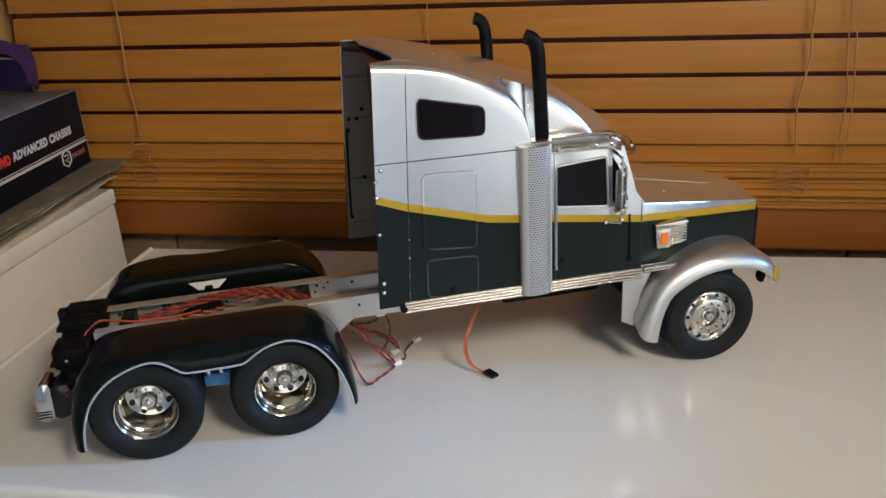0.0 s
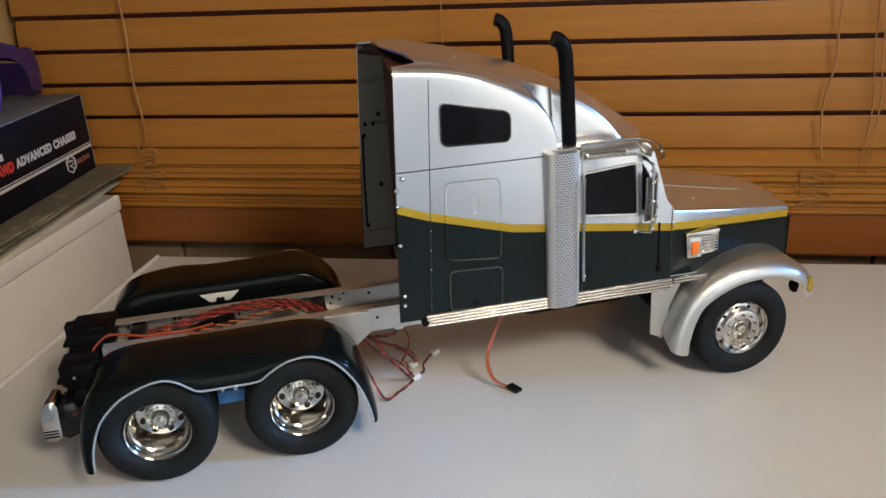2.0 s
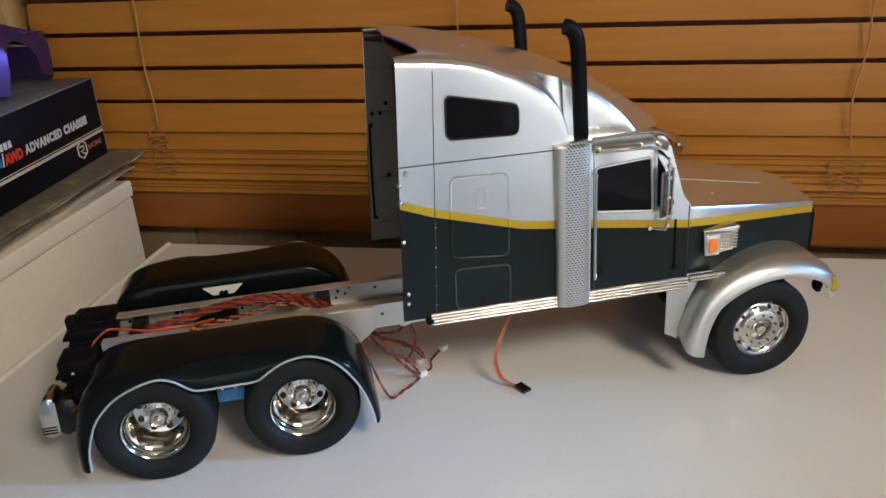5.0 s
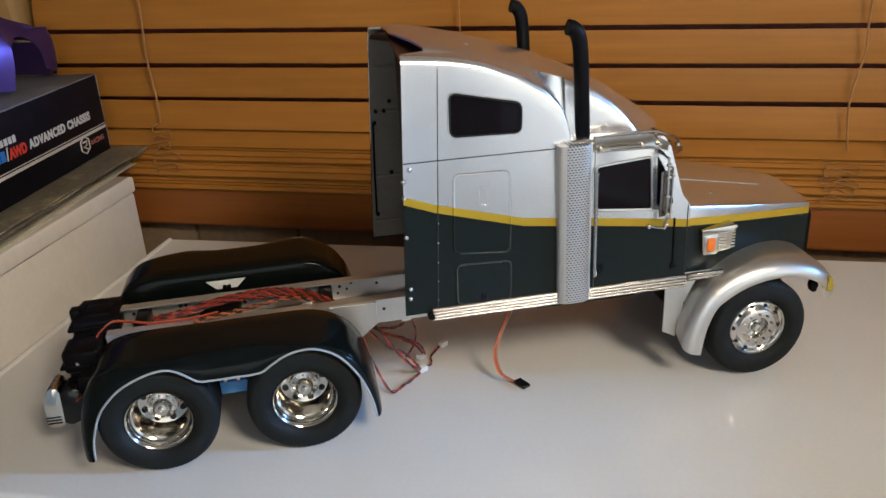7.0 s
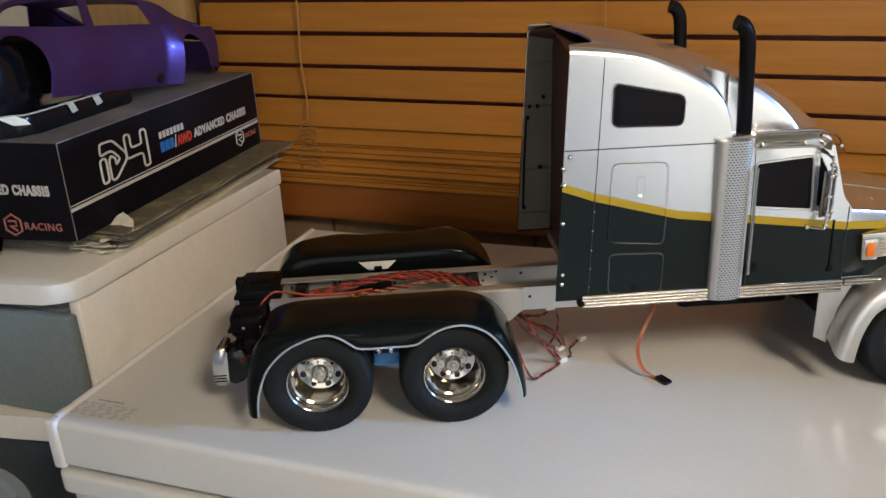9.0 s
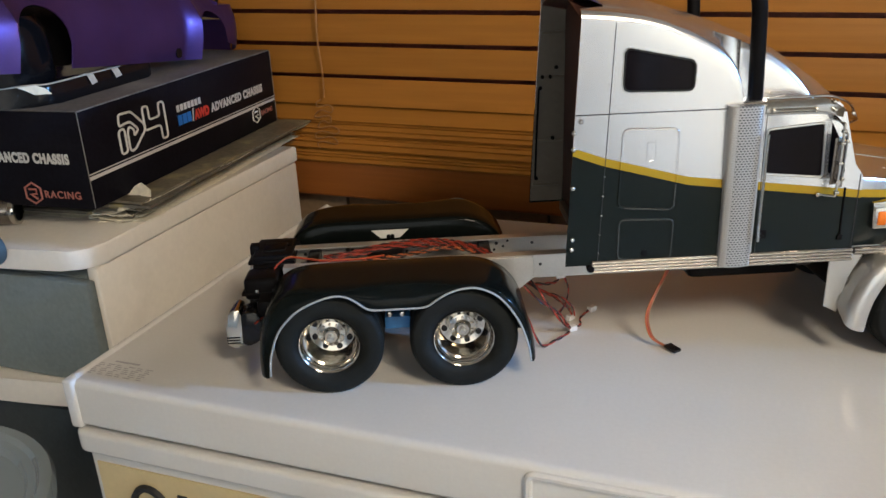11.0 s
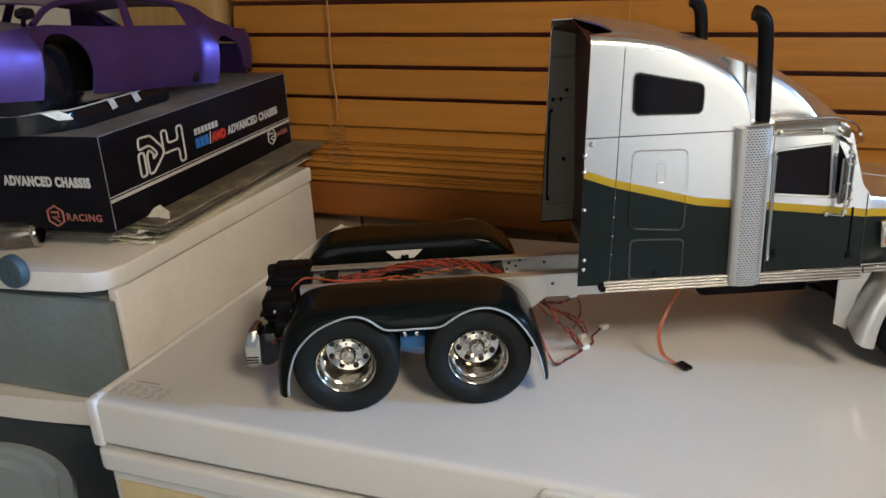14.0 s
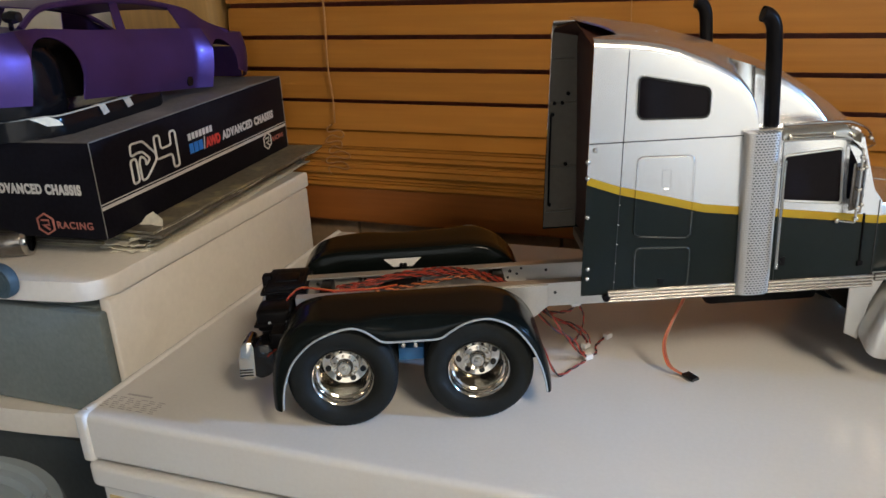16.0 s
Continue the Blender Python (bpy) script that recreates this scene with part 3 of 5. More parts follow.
for i in range(13):
    kind_ = (2, 2, 0, 2, 0, 1, 2, 2, 0, 2, 0, 2, 1)[i]
    th = (0.0032, 0.0026, 0.0004)[kind_]
    if i < 9:
        w, d = rnd.uniform(0.192, 0.214), rnd.uniform(0.36, 0.378)
        m = pose(-0.19 + rnd.uniform(-0.006, 0.01), 0.378 + rnd.uniform(-0.006, 0.012), z, 0, 0, 4 + rnd.uniform(-1.5, 1.5))
    else:
        w, d = rnd.uniform(0.222, 0.23), rnd.uniform(0.372, 0.385)
        m = pose(-0.181 + rnd.uniform(-0.004, 0.003), 0.374 + rnd.uniform(-0.004, 0.01), z, 0, 0, 2.5 + rnd.uniform(-1.5, 1.5))
    sheet(("magazine", "magazine", "paper_sheet")[kind_], (MAGAZINE, COVER, PAPER)[kind_],
          ("worn dark magazine lying under the black box", "worn grey magazine lying under the black box", "yellowed curling paper sheet lying under the black box")[kind_],
          "paper" if kind_ == 2 else "magazine", w, d, th, m, (0.0008, 0.001, 0.0035)[kind_], i * 3.7)
    z += th + 0.0003
# Loose leaves poking out at the box's near corner.
for x, y, zz, turn, w, d in ((-0.1, 0.205, TT + FLOOR + 0.0006, 22, 0.042, 0.024), (-0.106, 0.2, TT + FLOOR + 0.004, 2, 0.046, 0.022), (-0.102, 0.2, TT + FLOOR + 0.009, 12, 0.044, 0.024)):
    sheet("paper_sheet", PAPER, "torn white paper leaf under the box's corner", "paper", w, d, 0.0005, pose(x, y, zz, -3, 4, turn), 0.004, x * 90)
flap = link("paper_scrap", skin(B(), [[(-0.02, -0.018, 0.0), (0.018, -0.02, 0.0004)], [(-0.016, 0.0, 0.001), (0.02, 0.002, 0.003)], [(0.0, 0.02, 0.006), (0.012, 0.018, 0.009)]], closed=False), PAPER)
flap.matrix_world = pose(-0.085, 0.212, z - 0.004, 8, -14, 38) @ Matrix.Scale(0.95, 4)
tagged(flap, "torn corner of yellowed paper beside the black box", "paper", "papers on the tower")

DULL_PAPER = mat("dull_yellowed_paper", (0.47, 0.41, 0.33), rough=0.75, var=0.3, scale=40)
WORN = mat("worn_card_edge", (0.2, 0.19, 0.17), rough=0.7, var=0.6, scale=60, bscale=400)

# ---- the black chassis box ----
BZ = z + 0.0003
BOXROT = 4.0
BOXH, BOXW, BOXL = 0.099, 0.215, 0.395
crate = thing("cardboard_box", "black printed cardboard box for a model car chassis, dusty on top", "box", pose(-0.0905, 0.163, BZ, 0, 0, BOXROT))
part("carton", prism(B(), rounded([(-BOXW, 0), (0, 0), (0, BOXL), (-BOXW, BOXL)], 0.002, 2), 0, BOXH - 0.001, "z", 0.0012, 2), CARD, crate, scale=1)
part("lid", box(B(), -BOXW + 0.001, -0.001, 0.001, BOXL - 0.001, BOXH - 0.0014, BOXH, 0.0004), CARD_TOP, crate, "dusty scuffed top", scale=1)


def on_side(y, zz):
    return pose(0.0003, y, zz) @ pose(0, 0, 0, 90, 0, 90)


def on_front(x, zz):
    return pose(x, -0.0003, zz, 90, 0, 0)


def side_bar(name, y0, y1, z0, z1, material):
    return part(name, box(B(), -0.0001, 0.0004, y0, y1, z0, z1), material, crate, scale=1)


side_bar("stripe", 0.0, 0.393, 0.030, 0.0335, INK)
side_bar("stripe", 0.0, 0.393, 0.0352, 0.0362, INK)
for pts in ([(0, 0, 0.001), (0, 0, BOXH - 0.001)], [(0, 0.001, BOXH - 0.0008), (0, BOXL - 0.001, BOXH - 0.0008)], [(0, BOXL, 0.001), (0, BOXL, BOXH - 0.002)]):
    part("worn_edge", tube(B(), pts, 0.0005, 6, 1), WORN, crate, "edge worn to grey board", scale=1)
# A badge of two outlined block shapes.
for pts in ([(80, 336), (80, 226), (107, 222), (107, 334)],
            [(86, 210), (90, 154), (148, 158), (199, 236), (199, 266), (141, 336), (119, 336), (119, 246), (131, 222), (150, 246), (146, 274), (170, 250), (139, 203), (112, 203)],
            [(200, 158), (227, 158), (227, 226), (278, 226), (278, 162), (306, 162), (306, 340), (278, 340), (278, 270), (200, 270)]):
    pts = [(0.054 + 0.000365 * (u - 80), 0.042 + 0.000224 * (336 - v)) for u, v in pts]
    bm = B()
    pts = rounded(pts, 0.004, 3)
    tube(bm, [(0.0003, p[0], p[1]) for p in pts + [pts[0]]], 0.0013, 6, 1)
    part("badge_outline", bm, INK, crate, scale=1)
text("lettering", "ADVANCED CHASSIS", 0.0135, INK, crate, on_side(0.2315, 0.0485), bold=0.00075, width=0.9, space=1.17)
text("lettering", "AWD", 0.015, RED_INK, crate, on_side(0.1945, 0.0475), bold=0.0009, width=0.84)
for i in range(3):
    side_bar("print_bar", 0.160 + 0.0095 * i, 0.168 + 0.0095 * i, 0.0475, 0.059, BLUE_INK)
for i in range(7):
    side_bar("print_bar", 0.160 + 0.0075 * i, 0.1655 + 0.0075 * i, 0.063, 0.0705, INK)


def badge(flip):
    """A hexagon mark with a bar of unreadable print beside it."""
    bm = B()
    hexa = [(0.011 * math.cos(math.pi / 3 * i + math.pi / 6), 0.011 * math.sin(math.pi / 3 * i + math.pi / 6)) for i in range(6)]
    place = (lambda u, v: (0.0003, 0.338 + u, 0.021 + v)) if flip else (lambda u, v: (-0.071 + u, -0.0003, 0.0145 + v))
    tube(bm, [place(*p) for p in hexa + [hexa[0]]], 0.0011, 6, 1)
    tube(bm, [place(*p) for p in ((-0.005, 0.004), (0.004, 0.004), (0.004, -0.001), (-0.004, -0.001), (0.004, -0.006))], 0.0012, 6, 1)
    part("badge_outline", bm, PINK_INK if not flip else INK, crate, scale=1)
    if flip:
        text("lettering", "RACING", 0.0088, PINK_INK, crate, on_side(0.3515, 0.0172), bold=0.0002, width=0.92, space=1.1)
    else:
        text("lettering", "RACING", 0.0105, PINK_INK, crate, on_front(-0.058, 0.0105), bold=0.0002, width=1.02, space=1.15)


part("slash", prism(B(), [(0.1885, 0.0465), (0.1905, 0.0465), (0.1935, 0.061), (0.1915, 0.061)], -0.0001, 0.0004, "x"), INK, crate, scale=1)
badge(True)
badge(False)
text("lettering", "ADVANCED CHASSIS", 0.0135, INK, crate, on_front(-0.127, 0.0465), bold=0.00075, width=0.74, space=1.17)

# ---- things on the tower and the box ----
torch = thing("metal_torch", "dark metal torch with a bright rim lying on the tower's top", "torch", pose(-0.222, 0.155, 0.061 + 0.0165, 0, 0, -62))
part("tube", lathe(B(), [(0.0, -0.09), (0.012, -0.09), (0.012, -0.02), (0.0155, -0.012), (0.0155, 0.02), (0.0145, 0.022)], 28), STEEL, torch, scale=1)
part("rim", lathe(B(), [(0.0125, 0.0215), (0.016, 0.0215), (0.0164, 0.024), (0.016, 0.0265), (0.0125, 0.0265)], 28), CHROME, torch, scale=1)
part("lens", lathe(B(), [(0.0, 0.023), (0.008, 0.0225), (0.0125, 0.0245)], 24), BLACK, torch, scale=1)
knob = thing("slate_disc", "slate-blue round plastic disc fixed to the tower's front rim", "plastic disc", pose(-0.167, 0.0964, 0.045, 0, 0, 0) @ Matrix.Scale(0.78, 4))
part("disc", lathe(B(), [(0.0, -0.0035), (0.0016, -0.0035), (0.0018, -0.006), (0.007, -0.006), (0.0073, -0.0055), (0.0085, -0.0055), (0.0088, -0.006), (0.0135, -0.006), (0.0138, -0.0053), (0.0152, -0.0053), (0.0155, -0.006), (0.02, -0.006), (0.022, -0.003), (0.022, 0.006), (0.019, 0.009), (0.004, 0.0095), (0.0, 0.0095)], 32, (0, 0, 0.022)), TEAL, knob, scale=1)


def bin_profile(prof, seg=56):
    return skin(B(), [[(r * math.cos(a), r * math.sin(a), zz) for a in (2 * math.pi * k / seg for k in range(seg))] for r, zz in prof])


tub = thing("round_bin", "cloudy clear round plastic bin with a lid, beside the freezer", "bin", pose(-0.178, -0.085, FLOOR))
TH = -0.122 - FLOOR
part("bin_body", bin_profile([(0.0, 0.0), (0.125, 0.0), (0.13, 0.01), (0.146, TH - 0.03), (0.148, TH - 0.012)]), CLEAR, tub, scale=1)
part("bin_lid", bin_profile([(0.15, TH - 0.022), (0.154, TH - 0.02), (0.156, TH - 0.006), (0.153, TH), (0.143, TH + 0.001), (0.139, TH - 0.004), (0.132, TH - 0.005), (0.128, TH - 0.012), (0.0, TH - 0.014)]), CLEAR, tub, "cloudy clear stepped lid", scale=1)


# ---- the purple body shell ----
CAR = pose(-0.232, 0.309, 0.2055, 0, 6.5, 90 + BOXROT)


def along(pts, u):
    """Height on a broken line of (u, z) points."""
    if u <= pts[0][0]:
        return pts[0][1]
    for (u0, z0), (u1, z1) in zip(pts, pts[1:]):
        if u <= u1:
            return z0 + (z1 - z0) * (u - u0) / (u1 - u0)
    return pts[-1][1]


BELT = ((-0.236, 0.046), (-0.222, 0.057), (-0.196, 0.063), (-0.155, 0.068), (-0.074, 0.067), (0.061, 0.07), (0.13, 0.07), (0.169, 0.065), (0.222, 0.067), (0.236, 0.06), (0.243, 0.048))
RAILS = ((-0.166, 0.067), (-0.13, 0.086), (-0.09, 0.093), (-0.04, 0.0975), (0.007, 0.099), (0.06, 0.097), (0.114, 0.091), (0.154, 0.077), (0.19, 0.067))


def shell():
    """A low fastback body shell: side skins with wheel arches, bonnet, roof, pillars and open windows."""
    car = thing("model_car_shell", "purple painted model car body shell with open wheel arches and windows", "model car", CAR)
    nose, tail = -0.236, 0.243
    arches = ((-0.143, 0.042, 0.0135, 0.027), (0.155, 0.04, 0.0135, 0.02))

    def width(u):
        return 0.091 - 0.022 * max(0.0, (-0.2 - u) / 0.036) ** 2 - 0.02 * max(0.0, (u - 0.212) / 0.031) ** 2

    def sill(u):
        base = -0.001 if u < 0.19 else 0.02 - 0.25 * (u - 0.19)
        for c, r, _, _ in arches:
            if abs(u - c) < r:
                base = max(base, 0.018 + math.sqrt(r * r - (u - c) ** 2))
        return base

    us = sorted([nose + (tail - nose) * i / 110 for i in range(111)] + [c + s_ * (r + d) for c, r, _, _ in arches for s_ in (-1, 1) for d in (0.0003, -0.0003)])

    def sheet_part(name, rows):
        bm = skin(B(), rows, closed=False)
        thicken(bm, 0.0013, (0, 0, 0.03))
        part(name, bm, PURPLE, car, scale=1)

    for sgn in (-1, 1):
        rows = []
        for u in us:
            lo, hi = sill(u), along(BELT, u)
            col = []
            for j in range(10):
                zz = lo + (hi - lo) * j / 9
                k = zz / hi
                out = 0.0045 * math.sin(math.pi * min(1, max(0, k))) - 0.012 * max(0, k - 0.78)
                # the skin swells outwards on its way to each arch
                for c, r, swell, reach in arches:
                    e = u - (c - r)
                    out += swell * (max(0.0, 1 + e / reach) ** 1.3 if e < 0 else math.exp(-e / 0.016)) * min(1.0, max(0.0, 2.1 - 1.7 * k))
                col.append((u, sgn * (width(u) + out), zz))
            rows.append(col)
        sheet_part("side_panel", rows)
        part("roof_rail", tube(B(), [(u, sgn * (0.084 if zz < 0.07 else 0.074), zz) for u, zz in RAILS], 0.0034, 8, 4), PURPLE, car, scale=1)
        # pillars between the door and the quarter window, and the sail behind it
        sheet_part("window_post", [[(-0.033, sgn * 0.087, 0.066), (-0.028, sgn * 0.075, 0.097)], [(-0.019, sgn * 0.087, 0.067), (-0.015, sgn * 0.075, 0.098)]])
        sheet_part("quarter_panel", [[(u, sgn * (width(u) - 0.004), along(BELT, u) - 0.001), (u - 0.012 * (1 - k / 12), sgn * (0.076 + 0.008 * k / 12), max(along(BELT, u), along(RAILS, u - 0.012 * (1 - k / 12))))] for k, u in enumerate(0.086 + 0.1 * i / 12 for i in range(13))])
        part("side_vent", tube(B(), [(0.083, sgn * 0.0905, 0.008), (0.083, sgn * 0.0935, 0.008)], 0.0062, 16, 1), BLACK, car, scale=1)
    across = (-1, -0.8, -0.5, -0.2, 0.2, 0.5, 0.8, 1)
    sheet_part("roof", [[(u, 0.074 * v, along(RAILS, u) + 0.005 * (1 - v * v)) for v in across] for u in (-0.128 + 0.24 * i / 16 for i in range(17))])
    sheet_part("bonnet", [[(u, (width(u) - 0.002) * v, along(BELT, u) + 0.007 * (1 - v * v)) for v in across] for u in (nose + (-0.165 - nose) * i / 12 for i in range(13))])
    sheet_part("boot_lid", [[(u, (width(u) - 0.002) * v, along(BELT, u) + 0.005 * (1 - v * v)) for v in across] for u in (0.18 + (tail - 0.18) * i / 10 for i in range(11))])
    for u, o in ((nose, -1), (tail, 1)):
        lo, hi = sill(u), along(BELT, u)
        sheet_part("bumper", [[(u + o * 0.008 * (1 - v * v), width(u) * v, lo + (hi - lo) * k / 4) for v in across] for k in range(5)])
    part("wing_mirror", lathe(B(), [(0.0, -0.009), (0.0045, -0.0075), (0.006, 0.0), (0.0045, 0.0075), (0.0, 0.009)], 14, (-0.187, -0.097, 0.077)), BLACK, car, scale=1)
    part("mirror_stalk", tube(B(), [(-0.176, -0.084, 0.067), (-0.185, -0.093, 0.074)], 0.0022, 6, 1), BLACK, car, scale=1)
    # Black box added inside the front arch, so nothing bright shows through it.
    part("arch_filler", box(B(), -0.187, -0.055, -0.06, 0.06, 0.0, 0.061, 0.006), MATT, car, "matt black box added to darken the front wheel arch", scale=1)
    return car


shell()
tray = thing("black_tray", "glossy black plastic tray with loose scraps of paper on the box", "tray", pose(-0.21, 0.27, BZ + BOXH, 0, 0, BOXROT))
part("tray_body", prism(B(), rounded([(-0.09, -0.135), (-0.02, -0.132), (0.0255, -0.123), (0.066, -0.092), (0.067, 0.08), (-0.09, 0.08)], 0.012, 4), 0.0, 0.02, "z", 0.003, 2), BLACK, tray, scale=1)
bottle = thing("black_cover", "glossy black domed plastic cover inside the shell's wheel arch", "plastic cover", pose(-0.2, 0.19, BZ + BOXH + 0.0203))
bm = B()
prof = [(0.0, 0.0), (0.047, 0.0), (0.049, 0.003), (0.0485, 0.03), (0.047, 0.05), (0.041, 0.064), (0.028, 0.07), (0.0, 0.072)]
skin(bm, [[(r * math.cos(a), r * math.sin(a), zz) for a in (2 * math.pi * k / 32 for k in range(32))] for r, zz in prof])
part("dome", bm, BLACK, bottle, scale=1)

# Tape, a torn flap and a pale paper edging on the tray.
for y0, y1 in ((-0.036, -0.0265), (0.004, 0.0145)):
    tape = part("tape", skin(B(), [[(0.058, y0 - 0.002, 0.0206), (0.058, y1 - 0.001, 0.0208)], [(0.0655, y0, 0.0207), (0.0655, y1, 0.0209)], [(0.0678, y0, 0.0185), (0.0679, y1, 0.019)], [(0.0683, y0 + 0.004, 0.0095), (0.069, y1 + 0.003, 0.011)]], closed=False), DULL_PAPER, tray, "strip of white tape folded over the edge", scale=1)
part("paper_flap", skin(B(), [[(0.044, -0.11, 0.0208), (0.058, -0.099, 0.0212)], [(0.052, -0.107, 0.017), (0.066, -0.095, 0.017)], [(0.058, -0.103, 0.0125), (0.07, -0.094, 0.012)]], closed=False), PAPER, tray, "torn white paper flap hanging over the corner", scale=1)
part("paper_edging", tube(B(), [(-0.07, -0.133, 0.0206), (-0.02, -0.1315, 0.021), (0.0235, -0.1225, 0.0206), (0.052, -0.101, 0.0212), (0.0645, -0.088, 0.0208), (0.0658, -0.03, 0.0206), (0.0662, 0.02, 0.0203)], 0.0009, 6, 5), DULL_PAPER, tray, "pale curved paper edging", scale=1)

# ---- the truck, in millimetres: x forward, y to the far side, z up ----
YC = 97.0
truck = thing("semi_truck_model", "unfinished silver, gold and black toy tractor truck on a freezer lid", "model truck", pose(0.225, 0.046, 0.0, 0, 0, 22.2))


# -- wheels --
def wheel(kind, x, y, side):
    """side -1: outer face towards -y; +1: towards +y. y is the outer face of the rim's lip."""
    rear = kind == "rear"
    # disc
    bm = B()
    if rear:
        prof = [(21.0, 32), (21.0, 3.0), (22.2, 1.6), (23.5, 0.9), (23.9, -0.3), (23.2, -1.0), (22.4, -0.4), (21.4, 1.6), (20.6, 6.0), (19.4, 7.0), (19.0, 22.0),
                (17.8, 24.6), (11.6, 26.0), (11.2, 23.2), (9.6, 22.0), (0.0, 22.0)]
    else:
        prof = [(21.0, 22), (21.0, 3.0), (22.4, 1.6), (23.6, 0.8), (24.0, -0.3), (23.2, -1.0), (22.4, -0.2), (22.0, 2.6), (21.4, 3.4), (20.8, 3.4), (17.4, 1.2), (16.3, -0.4), (15.6, -0.8),
                (9.4, -0.8), (8.9, -0.2), (8.6, 4.6), (0.0, 4.6)]
    lathe(bm, prof, 56)
    root = part("wheel", bm, CHROME if rear else WHEEL, truck, "deep-dished chrome wheel" if rear else "chrome wheel with a raised bolt ring and recessed hub")
    turn = 0 if side < 0 else 180
    root.matrix_local = pose(x * MM, y * MM, 41.5 * MM, 0, random.uniform(0, 60), turn)

    def sub(name, b, m, label=""):
        return part(name, b, m, root, label)
    # tyre: sidewall, shoulder with notches, tread grooves
    wd = 26.0 if rear else 23.0
    t = [(23.6, 1.2), (25.5, -2.2), (29.5, -4.1), (34.0, -4.4), (37.4, -3.4), (38.2, -3.3), (39.4, -2.6), (41.0, -0.6), (41.5, 1.4), (41.5, wd * 0.22), (40.3, wd * 0.24), (40.3, wd * 0.30), (41.6, wd * 0.32),
         (41.6, wd * 0.46), (40.3, wd * 0.48), (40.3, wd * 0.54), (41.6, wd * 0.56), (41.6, wd * 0.70), (40.3, wd * 0.72), (40.3, wd * 0.78), (41.5, wd * 0.8), (41.2, wd - 2), (38.5, wd), (30.0, wd + 0.6), (23.6, wd - 3)]
    sub("tyre", lathe(B(), t, 210, ripple=((6, 7), -0.6)), RUBBER, "black rubber tyre with a notched shoulder")
    if rear:
        inner = [(21.5, 31), (30, 29.0), (38.5, 29.6), (41.2, 31.5), (41.5, 40), (41.2, 51), (38.5, 53), (30.0, 53.6), (21.5, 51)]
        sub("inner_tyre", lathe(B(), inner, 96), RUBBER, "second black rubber tyre of the pair")
        # hub, nuts and hand holes
        sub("hub", lathe(B(), [(11.0, 23.0), (10.6, 19.6), (6.6, 18.8), (6.0, 14.6), (4.8, 13.4), (0, 13.2)], 40), CHROME)
        hexa = [(3.0 * math.cos(math.pi / 3 * i), 3.0 * math.sin(math.pi / 3 * i)) for i in range(6)]
        sub("hub_nut", disc_y(prism(B(), hexa, 11.0, 13.4, "y", 0.3, 1), 0, 9.2, 11.2, 0, 1.5, 12), BRIGHT, "bright hexagonal hub nut")
        for i in range(10):
            a = 2 * math.pi * i / 10
            sub("lug_nut", disc_y(B(), 8.6 * math.cos(a), 17.6, 19.9, 8.6 * math.sin(a), 0.95, 8), CHROME)
        for i in range(8):
            a = 2 * math.pi * (i + 0.5) / 8
            sub("hand_hole", disc_y(B(), 14.6 * math.cos(a), 24.2, 25.4, 14.6 * math.sin(a), 2.3, 14), BLACK, "dark round hole in the wheel disc")
    else:
        sub("hub", lathe(B(), [(5.6, 4.7), (5.4, 2.6), (4.2, 2.0), (3.8, -0.4), (3.0, -1.4), (1.8, -1.6), (1.6, -0.6), (0, -0.6)], 36), CHROME)
        for i in range(10):
            a = 2 * math.pi * i / 10
            sub("lug_nut", disc_y(B(), 12.4 * math.cos(a), -2.0, -0.5, 12.4 * math.sin(a), 0.95, 8), STEEL)
        for i in range(10):
            a = 2 * math.pi * (i + 0.5) / 10
            sub("hand_hole", disc_y(B(), 19.3 * math.cos(a), 1.5, 2.6, 19.3 * math.sin(a), 1.5, 12), BLACK, "dark round hole in the wheel disc")
    return root


for x in (0.0, 102.7):
    wheel("rear", x, -1.0, -1)
    wheel("rear", x, 2 * YC + 1.0, 1)
wheel("front", 463.5, 5.0, -1)
wheel("front", 463.5, 2 * YC - 5.0, 1)
for x in (0.0, 102.7):
    part("axle", tube(B(), [(x, 20, 41.5), (x, 2 * YC - 20, 41.5)], 4.0, 12, 1), MATT, truck)
    part("axle_casing", box(B(), x - 13, x + 13, YC - 15, YC + 15, 28, 56, 6), MATT, truck)
part("axle", tube(B(), [(462, 28, 41.5), (462, 2 * YC - 28, 41.5)], 4.0, 12, 1), MATT, truck)

# -- frame --
for y0, inward in ((73.0, 1), (125.0, -1)):
    prof = [(y0, 56), (y0, 76.5), (y0 + inward * 9, 76.5), (y0 + inward * 9, 75), (y0 + inward * 1.6, 75), (y0 + inward * 1.6, 57.5), (y0 + inward * 9, 57.5), (y0 + inward * 9, 56)]
    rail = part("frame_rail", prism(B(), prof, -42, 505, "x"), ALUMINIUM, truck, "plain aluminium channel rail with screw holes")
    web = y0 - inward * 0.15
    for x, zz, r in ((-30, 68, 1.6), (-8, 64, 1.2), (12, 70, 1.5), (140, 69, 1.5), (146, 66, 1.2), (138, 63, 1.2), (150, 71, 1.2), (60, 66, 1.4), (172, 68, 1.4), (260, 60, 1.4)):
        part("screw_hole", disc_y(B(), x, min(web, web + inward * 0.4), max(web, web + inward * 0.4), zz, r, 12), SEAM, rail)
        part("screw_hole", disc_y(B(), x, min(y0 + inward * 1.5, y0 + inward * 1.9), max(y0 + inward * 1.5, y0 + inward * 1.9), zz, r, 12), SEAM, rail)
for x in (-20, 51, 128, 250, 380):
    part("cross_member", box(B(), x - 5, x + 5, 74.6, 123.4, 58, 74, 1.2), MATT, truck)
